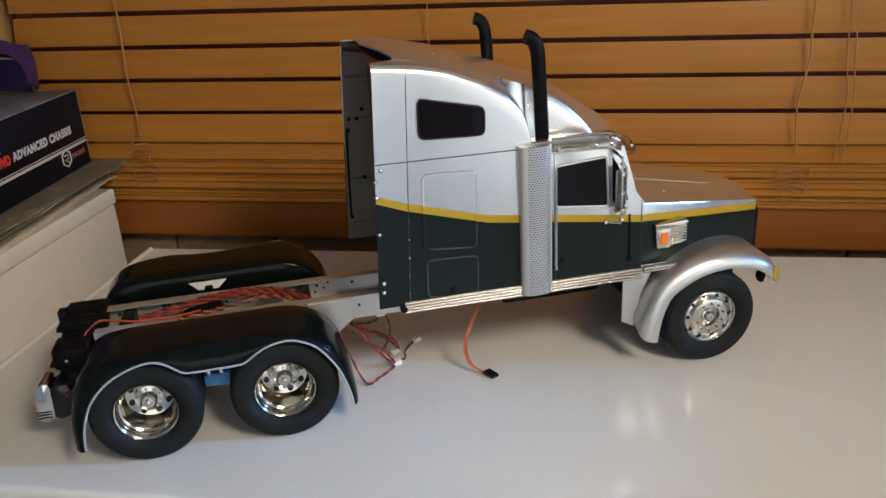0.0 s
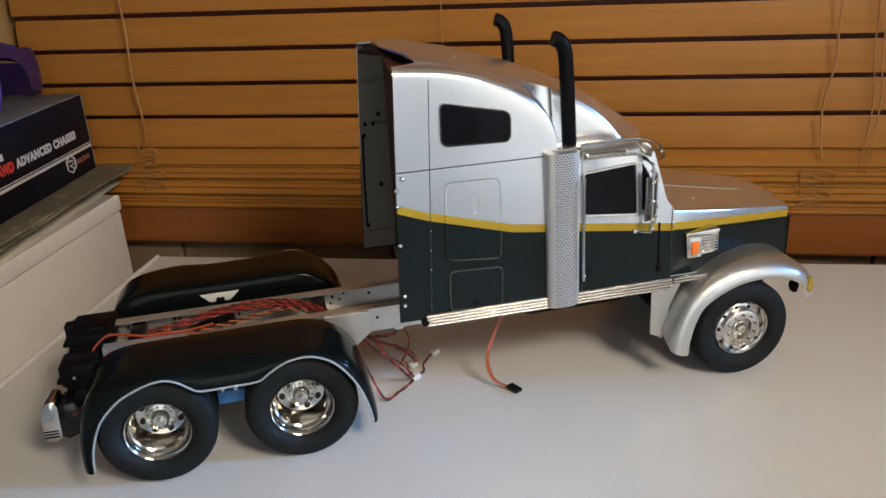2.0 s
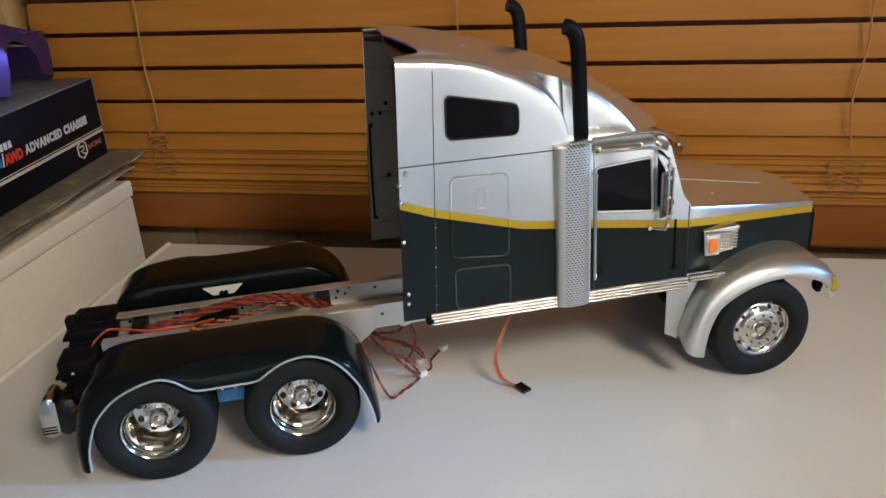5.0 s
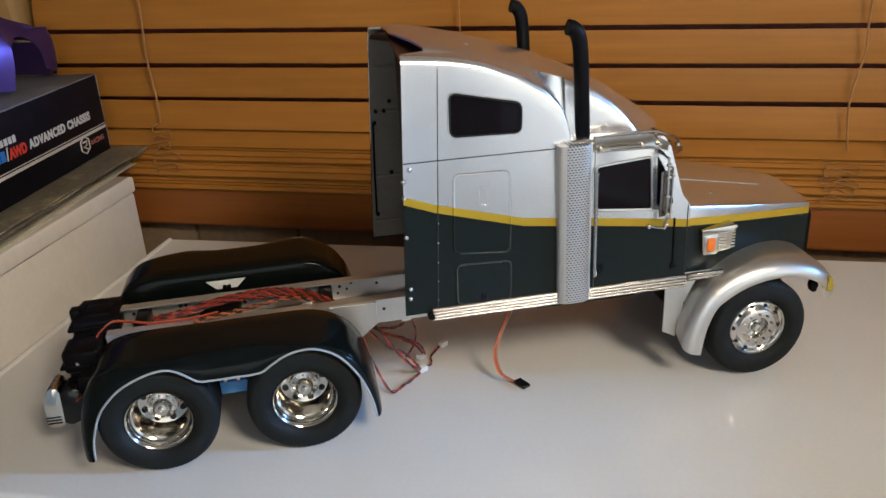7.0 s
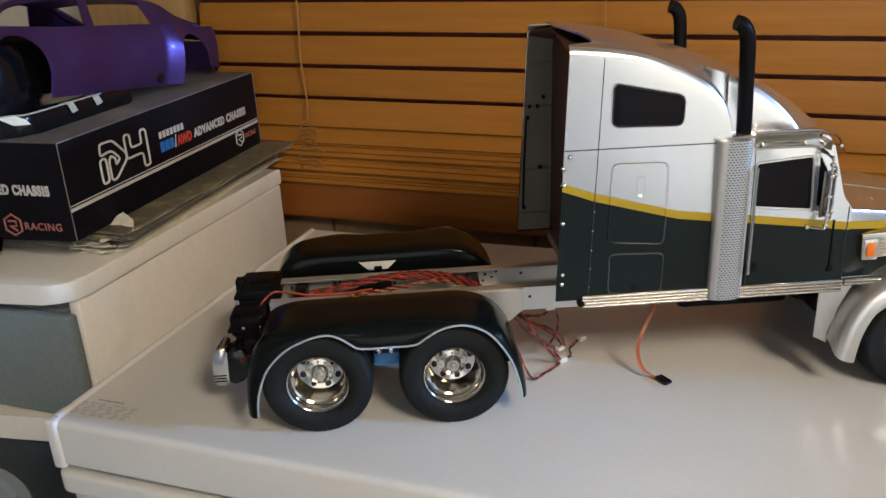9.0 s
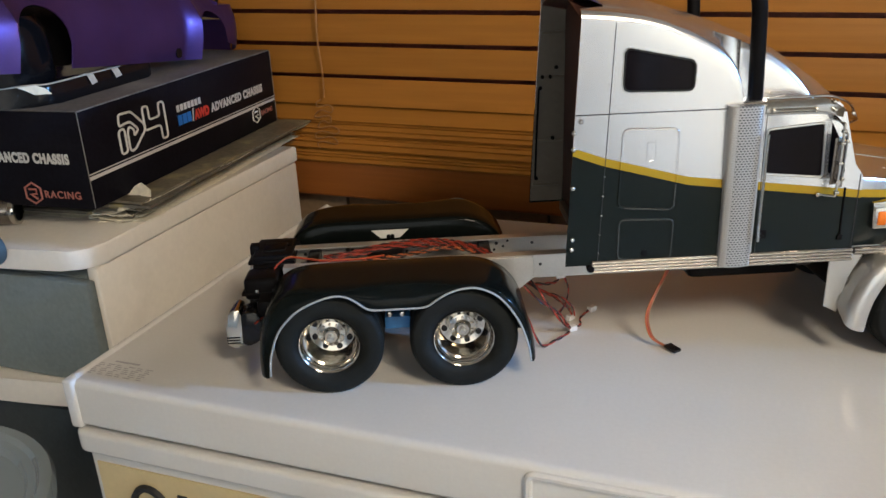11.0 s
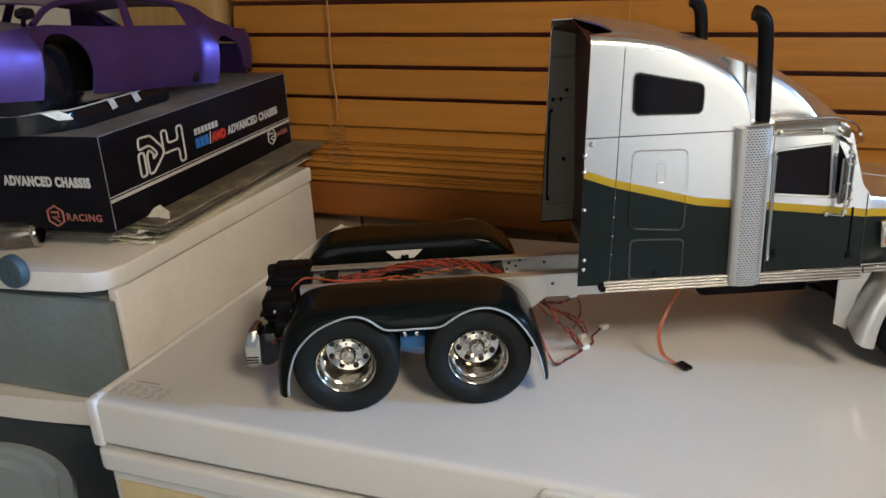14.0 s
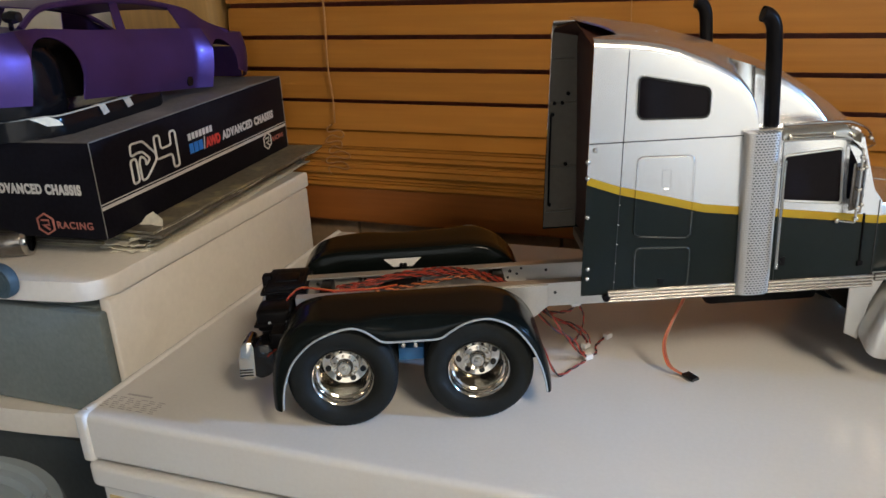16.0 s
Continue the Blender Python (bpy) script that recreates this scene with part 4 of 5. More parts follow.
part("screw", lathe(B(), [(0, -1.6), (1.8, -1.6), (2.2, -0.6), (2.2, 0.4), (0, 0.4)], 12, (8, 123.0, 71)), BRIGHT, truck)
bm = B()
prism(bm, [(150, 44), (166, 57), (166, 76), (128, 76), (134, 60)], 70.5, 72.6, "y", 0.4, 1)
part("hanger_plate", bm, ALUMINIUM, truck, "plain aluminium hanger plate")
part("gearbox", box(B(), 300, 395, 78, 116, 44, 74, 5), MATT, truck)
part("motor", tube(B(), [(395, YC, 62), (440, YC, 62)], 17, 20, 1), STEEL, truck)
part("servo", box(B(), 42, 62, 22, 40, 41, 51.5, 1.2), BLUE, truck, "blue plastic block with screws on its top edge")
for x in (46, 56):
    part("screw", disc_y(B(), x, 20.6, 22.4, 54.0, 2.1, 12, 0.4), BRIGHT, truck)
part("suspension_arm", box(B(), 12, 92, 40, 52, 48, 56, 2), MATT, truck)
part("suspension_arm", box(B(), 12, 92, 2 * YC - 52, 2 * YC - 40, 48, 56, 2), MATT, truck)


# -- rear fenders --
EDGE = mat("grey_edge_bead", (0.33, 0.34, 0.335), rough=0.45, var=0.1)


def fender(side):
    """One long wheel cover: flat on top, rounded down at both ends, with two arches cut out of its skirt."""
    f = (lambda y: y) if side < 0 else (lambda y: 2 * YC - y)
    top = [(-55, 20), (-54.5, 36), (-51.5, 54), (-45, 71.5), (-34, 83.2), (-18, 88), (4, 89), (30, 89), (60, 89), (90, 89.2), (110, 88.8), (126, 85), (140, 76), (149.5, 62), (155, 44), (157.5, 30), (158, 22)]
    line = [(p.x, p.z) for p in smooth_path([(x, 0, zz) for x, zz in top], 4)]
    yo, yi, r = -8.0, 52.0, 15.0
    # the outer skirt reaches from the rounded shoulder to the lip of the two arches
    lip = [(-45.5, 22), (-43.5, 38), (-36.5, 57), (-27, 69), (-16, 77.5), (0, 84), (12, 85.5), (21, 82), (28, 76.5), (35, 72.8), (55, 72.6), (74, 73), (82, 77.5), (91, 82.8), (101, 86), (113, 86.2), (126, 80.5), (135, 71.5), (143, 59), (148, 47), (151.5, 34), (153, 23)]
    lip = [(p.x, p.z) for p in smooth_path([(x, 0, zz) for x, zz in lip], 3)]
    rings = []
    n_ = len(line)
    for i, (x, zz) in enumerate(line):
        a, b = line[max(i - 1, 0)], line[min(i + 1, n_ - 1)]
        d = Vector((b[0] - a[0], b[1] - a[1])).normalized()
        nx, nz = d.y, -d.x
        drop = min(r, 0.8 * min(math.hypot(x - p[0], zz - p[1]) for p in lip))
        ring = [(x + nx * 4, f(yi + 2), max(zz - 42, min(zz - 0.5, 19))), (x + nx * 4, f(yi + 1), max(zz - 14, min(zz - 0.4, 20))), (x + nx * 3, f(yi), zz + nz * 3), (x + nx * 0.8, f(yi - 1.2), zz + nz * 0.8), (x, f(yi - 3), zz)]
        ring += [(x, f(yo + r + (yi - 3 - yo - r) * t), zz) for t in (0.66, 0.33)]
        for k in range(8):
            t = math.pi / 2 * k / 7
            s = drop * (1 - math.cos(t))
            ring.append((x + nx * s, f(yo + r - r * math.sin(t)), zz + nz * s))
        rings.append(ring)
    for i, ring in enumerate(rings):
        x, zz = ring[-1][0], ring[-1][2]
        if x < -30 or x > 140:
            q = min(lip, key=lambda p: abs(p[1] - zz) + (1000 if (p[0] < 50) != (x < 50) else 0))
        else:
            q = min(lip, key=lambda p: abs(p[0] - x) * 3 + abs(p[1] - zz))
        ring.append(((x + q[0]) / 2, f(yo - 0.3), (zz + q[1]) / 2))
        ring.append((q[0], f(yo), q[1]))
    bm = B()
    skin(bm, rings, closed=False)
    cover = part("rear_fender", bm, FENDER, truck, "glossy black-green double wheel cover with a grey edge")
    bm = B()
    tube(bm, [(x, f(yo - 0.8), zz) for x, zz in lip], 0.82, 6, 1)
    part("edge_bead", bm, EDGE, cover, "grey rubber edge")
    return cover


fender(-1)
fender(1)
bm = B()
prism(bm, [(29, 81), (62, 81), (54, 73.5), (37, 73.5)], 139.0, 140.4, "y")
plate = part("mount_plate", bm, WHITE_PLASTIC, truck, "bare white mounting plate on the fender")
for x in (44, 47.5):
    part("screw", disc_y(B(), x, 136.5, 139.2, 75.4, 1.9, 12, 0.4), MATT, plate)

# -- tail --
part("tail_block", box(B(), -72, -38, 96, 140, 62, 79, 2.5, 3), MATT, truck)
part("tail_block", box(B(), -64, -44, 106, 126, 74, 80.5, 1.5), MATT, truck)
part("tail_block", box(B(), -70, -36, 86, 98, 60, 73, 2, 2), MATT, truck)
part("tail_block", box(B(), -73, -45, 58, 84, 55, 74, 3.5, 3), MATT, truck)
for x in (-62, -48):
    part("screw", disc_y(B(), x, 56.9, 58.2, 64, 1.3, 10), BRIGHT, truck)
part("tail_ledge", box(B(), -75, -36, 94, 142, 72, 75, 0.8), MATT, truck)
part("tail_tab", box(B(), -76, -68, 112, 122, 66, 82.5, 1.2), MATT, truck)
part("tail_tab", box(B(), -50, -40, 118, 136, 74, 79.5, 1.2), MATT, truck)
part("tail_ledge", box(B(), -75, -42, 56.5, 85, 60, 62.5, 0.8), MATT, truck)
part("tail_tab", box(B(), -70, -60, 60, 70, 48, 56, 1.0), MATT, truck)
part("tail_beam", box(B(), -60, -44, 40, 2 * YC - 40, 48, 62, 2), MATT, truck)
for f in (lambda y: y, lambda y: 2 * YC - y):
    bm = B()
    ys = sorted((f(38), f(58)))
    prism(bm, rounded([(-76, 25), (-63, 25), (-57, 36), (-59, 54), (-74, 54)], 5, 4), ys[0], ys[1], "y", 1.5, 2)
    tail = part("tail_lamp", bm, BLACK, truck, "glossy black lamp holder")
    bm = B()
    prism(bm, rounded([(-86, 24), (-74.5, 24), (-73, 57), (-82, 57), (-86, 44)], 4, 4), ys[0] - 0.5, ys[1] + 0.5, "y", 1.2, 2)
    cap = part("chrome_cap", bm, CHROME, tail, "chrome cap with ribs along its lower edge")
    for zz in (27.5, 30, 32.5):
        part("rib", box(B(), -86.7, -76, ys[0] - 1.0, ys[1] + 1.0, zz, zz + 0.8, 0.2), MATT, tail)


# -- cab: sleeper box --
def lean(zz):
    """How far the side walls lean inwards at a height."""
    return 17.5 + max(0.0, zz - 130) * 0.036


def rear_edge(zz):
    return 183.0 + max(0.0, zz - 94) * 0.0545


def roof_line(x):
    """Height of the sleeper's roof at the side, from the rear edge to the front corner."""
    pts = ((190, 275.5), (216, 273), (234, 270.5), (250, 266.3), (275, 256.5), (293, 246.5), (303, 235), (309, 222.5), (311, 207))
    for (x0, z0), (x1, z1) in zip(pts, pts[1:]):
        if x <= x1:
            return z0 + (z1 - z0) * max(0, x - x0) / (x1 - x0)
    return 207.0


def curve(pts, x):
    """A broken line through points (x, z)."""
    if x <= pts[0][0]:
        return pts[0][1]
    for (x0, z0), (x1, z1) in zip(pts, pts[1:]):
        if x <= x1:
            return z0 + (z1 - z0) * (x - x0) / (x1 - x0)
    return pts[-1][1]


SHOULDER = ((186, 279.5), (216, 277.2), (234, 273.8), (251, 269.5), (275, 262), (290, 256.8), (305, 251.5), (322, 245.5), (334, 239.5), (346, 231), (355, 222.5), (362, 214), (368, 206.5))
RIDGE = ((186, 285), (204, 283.6), (251, 275.5), (290, 263.5), (317, 253.6), (350, 238), (387, 213), (404, 199))


def roof_arc(x, yl, n_=8):
    """The roof's section between its two shoulders, near side to far side."""
    e, c = curve(SHOULDER, x), max(curve(RIDGE, x), curve(SHOULDER, x) + 0.5)
    out = []
    for k in range(n_ + 1):
        t = k / n_
        out.append((yl + (2 * YC - 2 * yl) * t, e + (c - e) * math.sin(math.pi * t) ** 0.8))
    return out


def sleeper():
    xs = [0, 0.05, 0.12, 0.2, 0.3, 0.4, 0.5, 0.6, 0.68, 0.75, 0.81, 0.86, 0.9, 0.93, 0.955, 0.975, 0.99, 1.0]
    rings = []
    r = 7.0
    for s in xs:
        xt = 190 + (311 - 190) * s
        h = roof_line(xt) + 1.5
        ring = []

        def put(y, zz):
            x = rear_edge(zz) + (311 - rear_edge(zz)) * s
            ring.append((x, y, zz))
        levels = [88 + (h - r - 88) * k / 14 for k in range(15)]
        for zz in levels:
            put(lean(zz), zz)
        yl = lean(h - r)
        for k in range(1, 7):
            a = math.pi / 2 * k / 6
            put(yl + r - r * math.cos(a), h - r + r * math.sin(a))
        e = curve(SHOULDER, xt)
        put(34.0, max(h + 0.4, min(e - 2.0, h + 2.5)))
        for y, zz in roof_arc(xt, 37.0):
            put(y, zz)
        put(2 * YC - 34.0, max(h + 0.4, min(e - 2.0, h + 2.5)))
        for k in range(6, -1, -1):
            a = math.pi / 2 * k / 6
            put(2 * YC - (yl + r - r * math.cos(a)), h - r + r * math.sin(a))
        for zz in levels[::-1][1:]:
            put(2 * YC - lean(zz), zz)
        ring = [(p[0] - (6.0 * max(0.0, min(1.0, (p[1] - YC) / 60)) * (1 - s)), p[1], p[2]) for p in ring]
        # the roof's rear edge bows: it stands back beside both shoulders
        cut = 17.0 * (1 - s) ** 3
        ring = [(x + (cut * max(0.0, min(1.0, (abs(y - YC) - 18) / 38)) if zz > h + 0.2 else 0.0), y, zz) for x, y, zz in ring]
        rings.append(ring)
    bm = B()
    skin(bm, rings, closed=False)
    front = [bm.verts.new(p) for p in rings[-1]]
    bm.faces.new(front)
    bmesh.ops.remove_doubles(bm, verts=bm.verts, dist=0.01)
    bmesh.ops.recalc_face_normals(bm, faces=bm.faces)
    thicken(bm, 1.4)
    return part("sleeper_box", bm, PAINT, truck, "sleeper shell, silver above, gold line, black below")


sleeper()
part("rear_wall", prism(B(), [(2 * YC - 20, 92), (20, 92), (23, 258), (34, 270), (2 * YC - 34, 270), (2 * YC - 23, 258)], 208, 211, "x"), SHELL_INSIDE, truck, "plain dark rear wall set into the shell")
# dark liner inside the overhanging rear edge
lin = []
for zz in (90, 120, 150, 180, 210, 240, 262):
    lin.append((lean(zz) + 1.6, zz))
arc = lin + [(lean(262) + 6, 268.5), (lean(262) + 14, 272.5)]
full = arc + [(YC, 282)] + [(2 * YC - y, zz) for y, zz in arc[::-1]]
for name, section, material, label in (("inner_liner", full[:-7], SHELL_INSIDE, "dark inside of the overhanging shell"), ("side_liner", full[-8:], UNDER, "grey-green unpainted inside of the far panel")):
    bm = B()
    skin(bm, [[(rear_edge(zz) + d - 6.0 * max(0.0, min(1.0, (y - YC) / 60)), y, zz - (d * 0.2 if zz > 260 else 0.0)) for y, zz in section] for d in (0.4, 30)], closed=False)
    thicken(bm, 0.8)
    part(name, bm, material, truck, label)


def far_panel(zz, d, out):
    """A point on the inside of the far panel, d forward of its rear edge."""
    return (rear_edge(zz) - 6.0 + d, 2 * YC - lean(zz) - 2.0 - out, zz)


for zz, deep in ((106, 26), (148, 27), (206, 24), (244, 20)):
    part("liner_rib", tube(B(), [far_panel(zz, 2, 0.6), far_panel(zz, deep, 0.6)], 1.5, 8, 1), UNDER, truck)
part("liner_rod", tube(B(), [far_panel(196, 2.5, 1.4), far_panel(150, 3.0, 1.4), far_panel(112, 4.0, 1.4)], 1.0, 8, 1), MATT, truck, "thin black rod along the far panel")
for zz, d in ((196, 4), (206, 5), (206, 12), (214, 17), (112, 5), (150, 18)):
    x, y, zz = far_panel(zz, d, 0.0)
    part("screw", lathe(B(), [(0, -2.4), (1.6, -2.2), (2.0, -1.0), (2.0, 0.6), (0, 0.6)], 10, (x, y, zz)), MATT, truck)


def on_wall(x, zz, out=0.0):
    return (x, lean(zz) - out, zz)


def wall_line(pts, r, material, name, label="", out=0.0, closed=False, seg=5, step=1):
    bm = B()
    q = [on_wall(x, zz, out) for x, zz in pts]
    tube(bm, q + [q[0]] if closed else q, r, seg, step)
    return part(name, bm, material, truck, label)


def wall_plate(name, pts, thick, material, label="", inset=0.0, parent=None, bevel=0.0):
    """A plate that follows the leaning wall."""
    bm = B()
    prism(bm, pts, -thick, inset, "y", bevel, 2)
    for v in bm.verts:
        v.co.y += lean(v.co.z)
    return part(name, bm, material, parent or truck, label)


# seams
seam_x = lambda zz: rear_edge(zz) + 24.5
wall_line([(seam_x(zz), zz) for zz in (90, 120, 150, 180, 206, 240, 262, 267)], 0.38, SEAM, "seam")
wall_line([(rear_edge(204) + 0.5, 204.0), (seam_x(204), 204.0), (300, 203.6)], 0.42, SEAM, "seam")
# sleeper window
sw = [(224.2, 249.5), (223.2, 220), (273.4, 218.4), (274.2, 238.6)]
win = wall_plate("side_window", rounded(sw, 5.5, 6), 0.35, TINT, "dark tinted sleeper window in a thin frame")
bm = B()
q = [on_wall(x, zz, 0.3) for x, zz in rounded(sw, 5.5, 6)]
tube(bm, q + [q[0]], 0.8, 6, 1)
part("window_gasket", bm, BLACK, win, "black rubber window gasket")
bm = B()
q = [on_wall(x, zz, 0.2) for x, zz in rounded([(223.0, 250.9), (222.0, 218.8), (274.5, 217.2), (275.3, 239.6)], 6.2, 6)]
tube(bm, q + [q[0]], 0.45, 6, 1)
part("window_trim", bm, BRIGHT, win, "thin bright trim round the window")
# hatch outlines and catches
wall_line([(226, 133.2), (260, 130.2), (263.6, 133), (264.4, 150)], 0.95, GLOSS_EDGE, "hatch_outline")
for pts, r in (([(224.2, 192.5), (264.8, 191.3), (264.3, 130), (221.5, 134)], 5), ([(223, 124), (264.2, 122.4), (263.2, 90.2), (222.4, 92)], 5)):
    wall_line(rounded(pts, r, 5), 0.85, PAINT if pts[0][1] > 150 else GLOSS_EDGE, "hatch_outline", "raised outline of a luggage hatch", closed=True)
wall_line(rounded([(242, 182), (248.2, 182), (248.2, 168), (242, 168)], 1.5, 3), 0.3, PAINT, "hatch_catch", closed=True)
wall_plate("hatch_catch", [(240.6, 98.6), (245.2, 98.6), (245.2, 94), (240.6, 94)], 0.7, MATT, bevel=0.2)
for x, zz in ((193.2, 199.5), (188.4, 191.2), (188.2, 179.2), (187.8, 150), (188.0, 109.6), (187.4, 101.8)):
    bm = B()
    y = lean(zz)
    lathe(bm, [(0, -1.5), (1.1, -1.3), (1.9, -0.5), (2.0, 0.3), (0, 0.3)], 12, (x, y, zz))
    part("screw", bm, BRIGHT, truck)
for k in range(6):
    zz = 98 + 15 * k
    bm = B()
    lathe(bm, [(0, -0.35), (0.55, -0.2), (0.6, 0.2), (0, 0.2)], 8, (seam_x(zz) + 0.2, lean(zz), zz))
    part("rivet", bm, BRIGHT, truck)


# -- cab: door section --
def cabin():
    """Door section with a raked windscreen edge; one shell from the sleeper to the bonnet."""
    side = [(305, 88), (404, 88), (405.5, 148), (398, 158), (386, 200), (378, 207), (305, 208)]
    bm = B()
    pts = rounded(side, 3, 3)
    lo = [bm.verts.new((x, lean(zz), zz)) for x, zz in pts]
    hi = [bm.verts.new((x, 2 * YC - lean(zz), zz)) for x, zz in pts]
    bm.faces.new(lo)
    bm.faces.new(hi[::-1])
    k = len(pts)
    for i in range(k):
        bm.faces.new((lo[i], hi[i], hi[(i + 1) % k], lo[(i + 1) % k]))
    es = [e for e in bm.edges if abs(e.verts[0].co.y - e.verts[1].co.y) < 2.5 and min(v.co.z for v in e.verts) > 150]
    bmesh.ops.bevel(bm, geom=es, offset=3.0, segments=3, affect="EDGES", profile=0.5)
    return part("door_section", bm, PAINT, truck, "cab door section, silver above, gold line, black below")


cabin()
DOOR_GLASS = rounded([(329.5, 154), (329.5, 187), (371.8, 190.2), (373.6, 149.4)], 3, 4)
g = wall_plate("door_window", DOOR_GLASS, 0.35, TINT, "dark tinted door window")
bm = B()
q = [on_wall(x, zz, 0.3) for x, zz in DOOR_GLASS]
tube(bm, q + [q[0]], 1.0, 6, 1)
part("window_frame", bm, SILVER, g)
wall_plate("quarter_window", rounded([(377.5, 152), (377, 190), (383.5, 178), (391, 152)], 2, 3), 0.35, TINT, "dark tinted quarter window")
bm = B()
skin(bm, [[(404.3 - 0.36 * (zz - 150) + 1.3, y, zz) for zz in (151, 160, 175, 192, 199)] for y in (31, 60, YC - 1, YC + 1, 2 * YC - 60, 2 * YC - 31)], closed=False)
thicken(bm, 1.0)
part("windscreen", bm, TINT, truck, "dark tinted split windscreen")
wall_line([(328.5, 92), (328.5, 204)], 0.4, SEAM, "seam")
wall_line([(403.0, 92), (403.0, 150)], 0.5, SEAM, "seam")
wall_line([(393, 101), (392.5, 140)], 0.9, MATT, "door_hinge", "black door hinge rod")
wall_plate("door_latch", [(330.5, 110), (336, 110), (336, 103), (330.5, 103)], 0.7, MATT, bevel=0.2)
wall_plate("door_latch", [(391, 103), (395, 103), (395, 99), (391, 99)], 1.2, MATT, bevel=0.2)
# grab rail
bm = B()
tube(bm, [(331, 19, 183), (327.5, 10.5, 183), (326.5, 9.5, 180), (326.5, 9.5, 110), (327.5, 10.5, 107), (330, 18, 107)], 1.05, 8, 3)
rail = part("grab_rail", bm, BRIGHT, truck, "chrome door grab rail")
part("rail_foot", disc_y(B(), 330, 13.0, 18.4, 106.5, 2.0, 12, 0.4), MATT, rail, "black rail foot")
# mirror: two upright tubes with clamps, a dark plate between them, arms top and bottom
bm = B()
tube(bm, [(377, 21, 193), (379.5, 10, 191.5), (380.2, 7.5, 187), (380.2, 7.5, 142), (378.5, 8.5, 137.5), (371, 17.5, 136.5)], 0.95, 8, 3)
arm = part("mirror_arm", bm, CHROME, truck, "bent chrome mirror bracket")
bm = B()
tube(bm, [(381, 12, 184.5), (384.4, 10.5, 183), (384.8, 10.2, 180), (384.6, 10.2, 147), (384, 10.5, 144), (380.4, 9, 143)], 0.8, 8, 3)
part("mirror_tube", bm, CHROME, arm, "second chrome tube of the bracket")
bm = B()
prism(bm, rounded([(375.5, 8.2), (386, 12.4), (385.4, 13.8), (375, 9.6)], 0.6, 2), 146, 181, "z", 0.5, 2)
part("mirror_head", bm, STEEL, arm, "narrow dark mirror plate")
for zz in (185, 176, 161, 147, 139):
    part("bracket_joint", box(B(), 378.6, 382.2, 5.8, 9.6, zz, zz + 2.4, 0.7), CHROME, arm)
for zz in (178, 150):
    part("clamp", lathe(B(), [(0, -1.6), (1.3, -1.4), (1.6, 0), (1.6, 2.6), (0, 2.6)], 12, (384.6, 9.4, zz)), CHROME, arm)
part("knob", lathe(B(), [(0, -1.9), (1.6, -1.5), (2.0, 0), (1.6, 1.5), (0, 1.9)], 12, (371, 16.4, 136.5)), CHROME, arm)
part("mirror_stay", tube(B(), [(372, 19, 198), (378, 14, 194), (382, 10.5, 188)], 0.7, 6, 3), MATT, arm, "thin black stay")
# fluted sill trim
for x0, x1 in ((203, 300), (324, 404), (405.5, 436)):
    trim = part("sill_trim", box(B(), x0, x1, 15.6, 18, 81.5 if x1 < 405 else 86, 92, 0.4, 1), STEEL, truck, "fluted bright metal sill trim")
    for k in range(4):
        zz = 83.0 + 2.5 * k
        if x1 > 405 and zz < 87:
            continue
        bm = B()
        tube(bm, [(x0, 15.3, zz), (x1, 15.3, zz)], 0.86, 8, 1)
        part("flute", bm, BRIGHT, trim)
part("floor_pan", box(B(), 205, 404, 20, 2 * YC - 20, 80, 89, 1), UNDER, truck)
for x in (202,):
    bm = B()
    disc_y(bm, x, 14.4, 20, 86, 3.0, 14, 0.6)
    part("trim_cap", bm, MATT, truck)


# -- roof fairing --
def fairing():
    """High roof from the sleeper's front down to the windscreen, narrower than the cab and rounded in plan."""
    rings = []
    for i in range(31):
        t = i / 30
        xs_, xc = 284 + 84 * t, 284 + 120 * t
        sink = 0.9 * max(0.0, min(1.0, (312 - xs_) / 5))
        e, c = curve(SHOULDER, xs_) - sink, curve(RIDGE, xc) - sink
        yl = 34 - 3 * t + 7 * max(0.0, min(1.0, (324 - xs_) / 14))
        side = [(yl - 1, min(204.0, e - 1)), (yl - 0.5, max(205, e - 16)), (yl, max(205.5, e - 8)), (yl + 0.8, max(206, e - 3.6)), (yl + 2.4, max(206.2, e - 1.0))]
        ring = [(xs_, y, zz) for y, zz in side]
        for k in range(13):
            v = k / 6 - 1
            y = YC + v * (YC - yl - 5)
            w = abs(v) ** 2.2
            ring.append((xc + (xs_ - xc) * w, y, c + (e - c) * abs(v) ** 2.6))
        ring += [(xs_, 2 * YC - y, zz) for y, zz in side[::-1]]
        rings.append(ring)
    bm = B()
    skin(bm, rings, closed=False)
    bmesh.ops.remove_doubles(bm, verts=bm.verts, dist=0.02)
    thicken(bm, 1.0)
    return part("roof_fairing", bm, PAINT, truck, "silver high roof fairing sloping to the windscreen")


fairing()
# visor
bm = B()
top = [(326, 16), (350, 16), (370, 16), (386, 20.5), (400, 34), (411, 50), (416, YC)]
line = [(p.x, p.y) for p in smooth_path([(x, y, 0) for x, y in top], 5)]
line += [(x, 2 * YC - y) for x, y in line[::-1]][1:]
rings = []
for i, (x, y) in enumerate(line):
    t = max(0.0, min(1.0, (x - 368) / 42))
    hi, lo, o = 210.5 - 23 * t, 199.5 - 15.5 * t, 1 if y < YC else -1
    rings.append([(x - 7 * t, y + 2.6 * o, hi + 0.4), (x - 1.5 * t, y - 0.8 * o * (1 - t), hi - 1.0), (x, y, (hi + lo) / 2), (x - 0.5 * t, y, lo)])
skin(bm, rings, closed=False)
thicken(bm, 1.0)
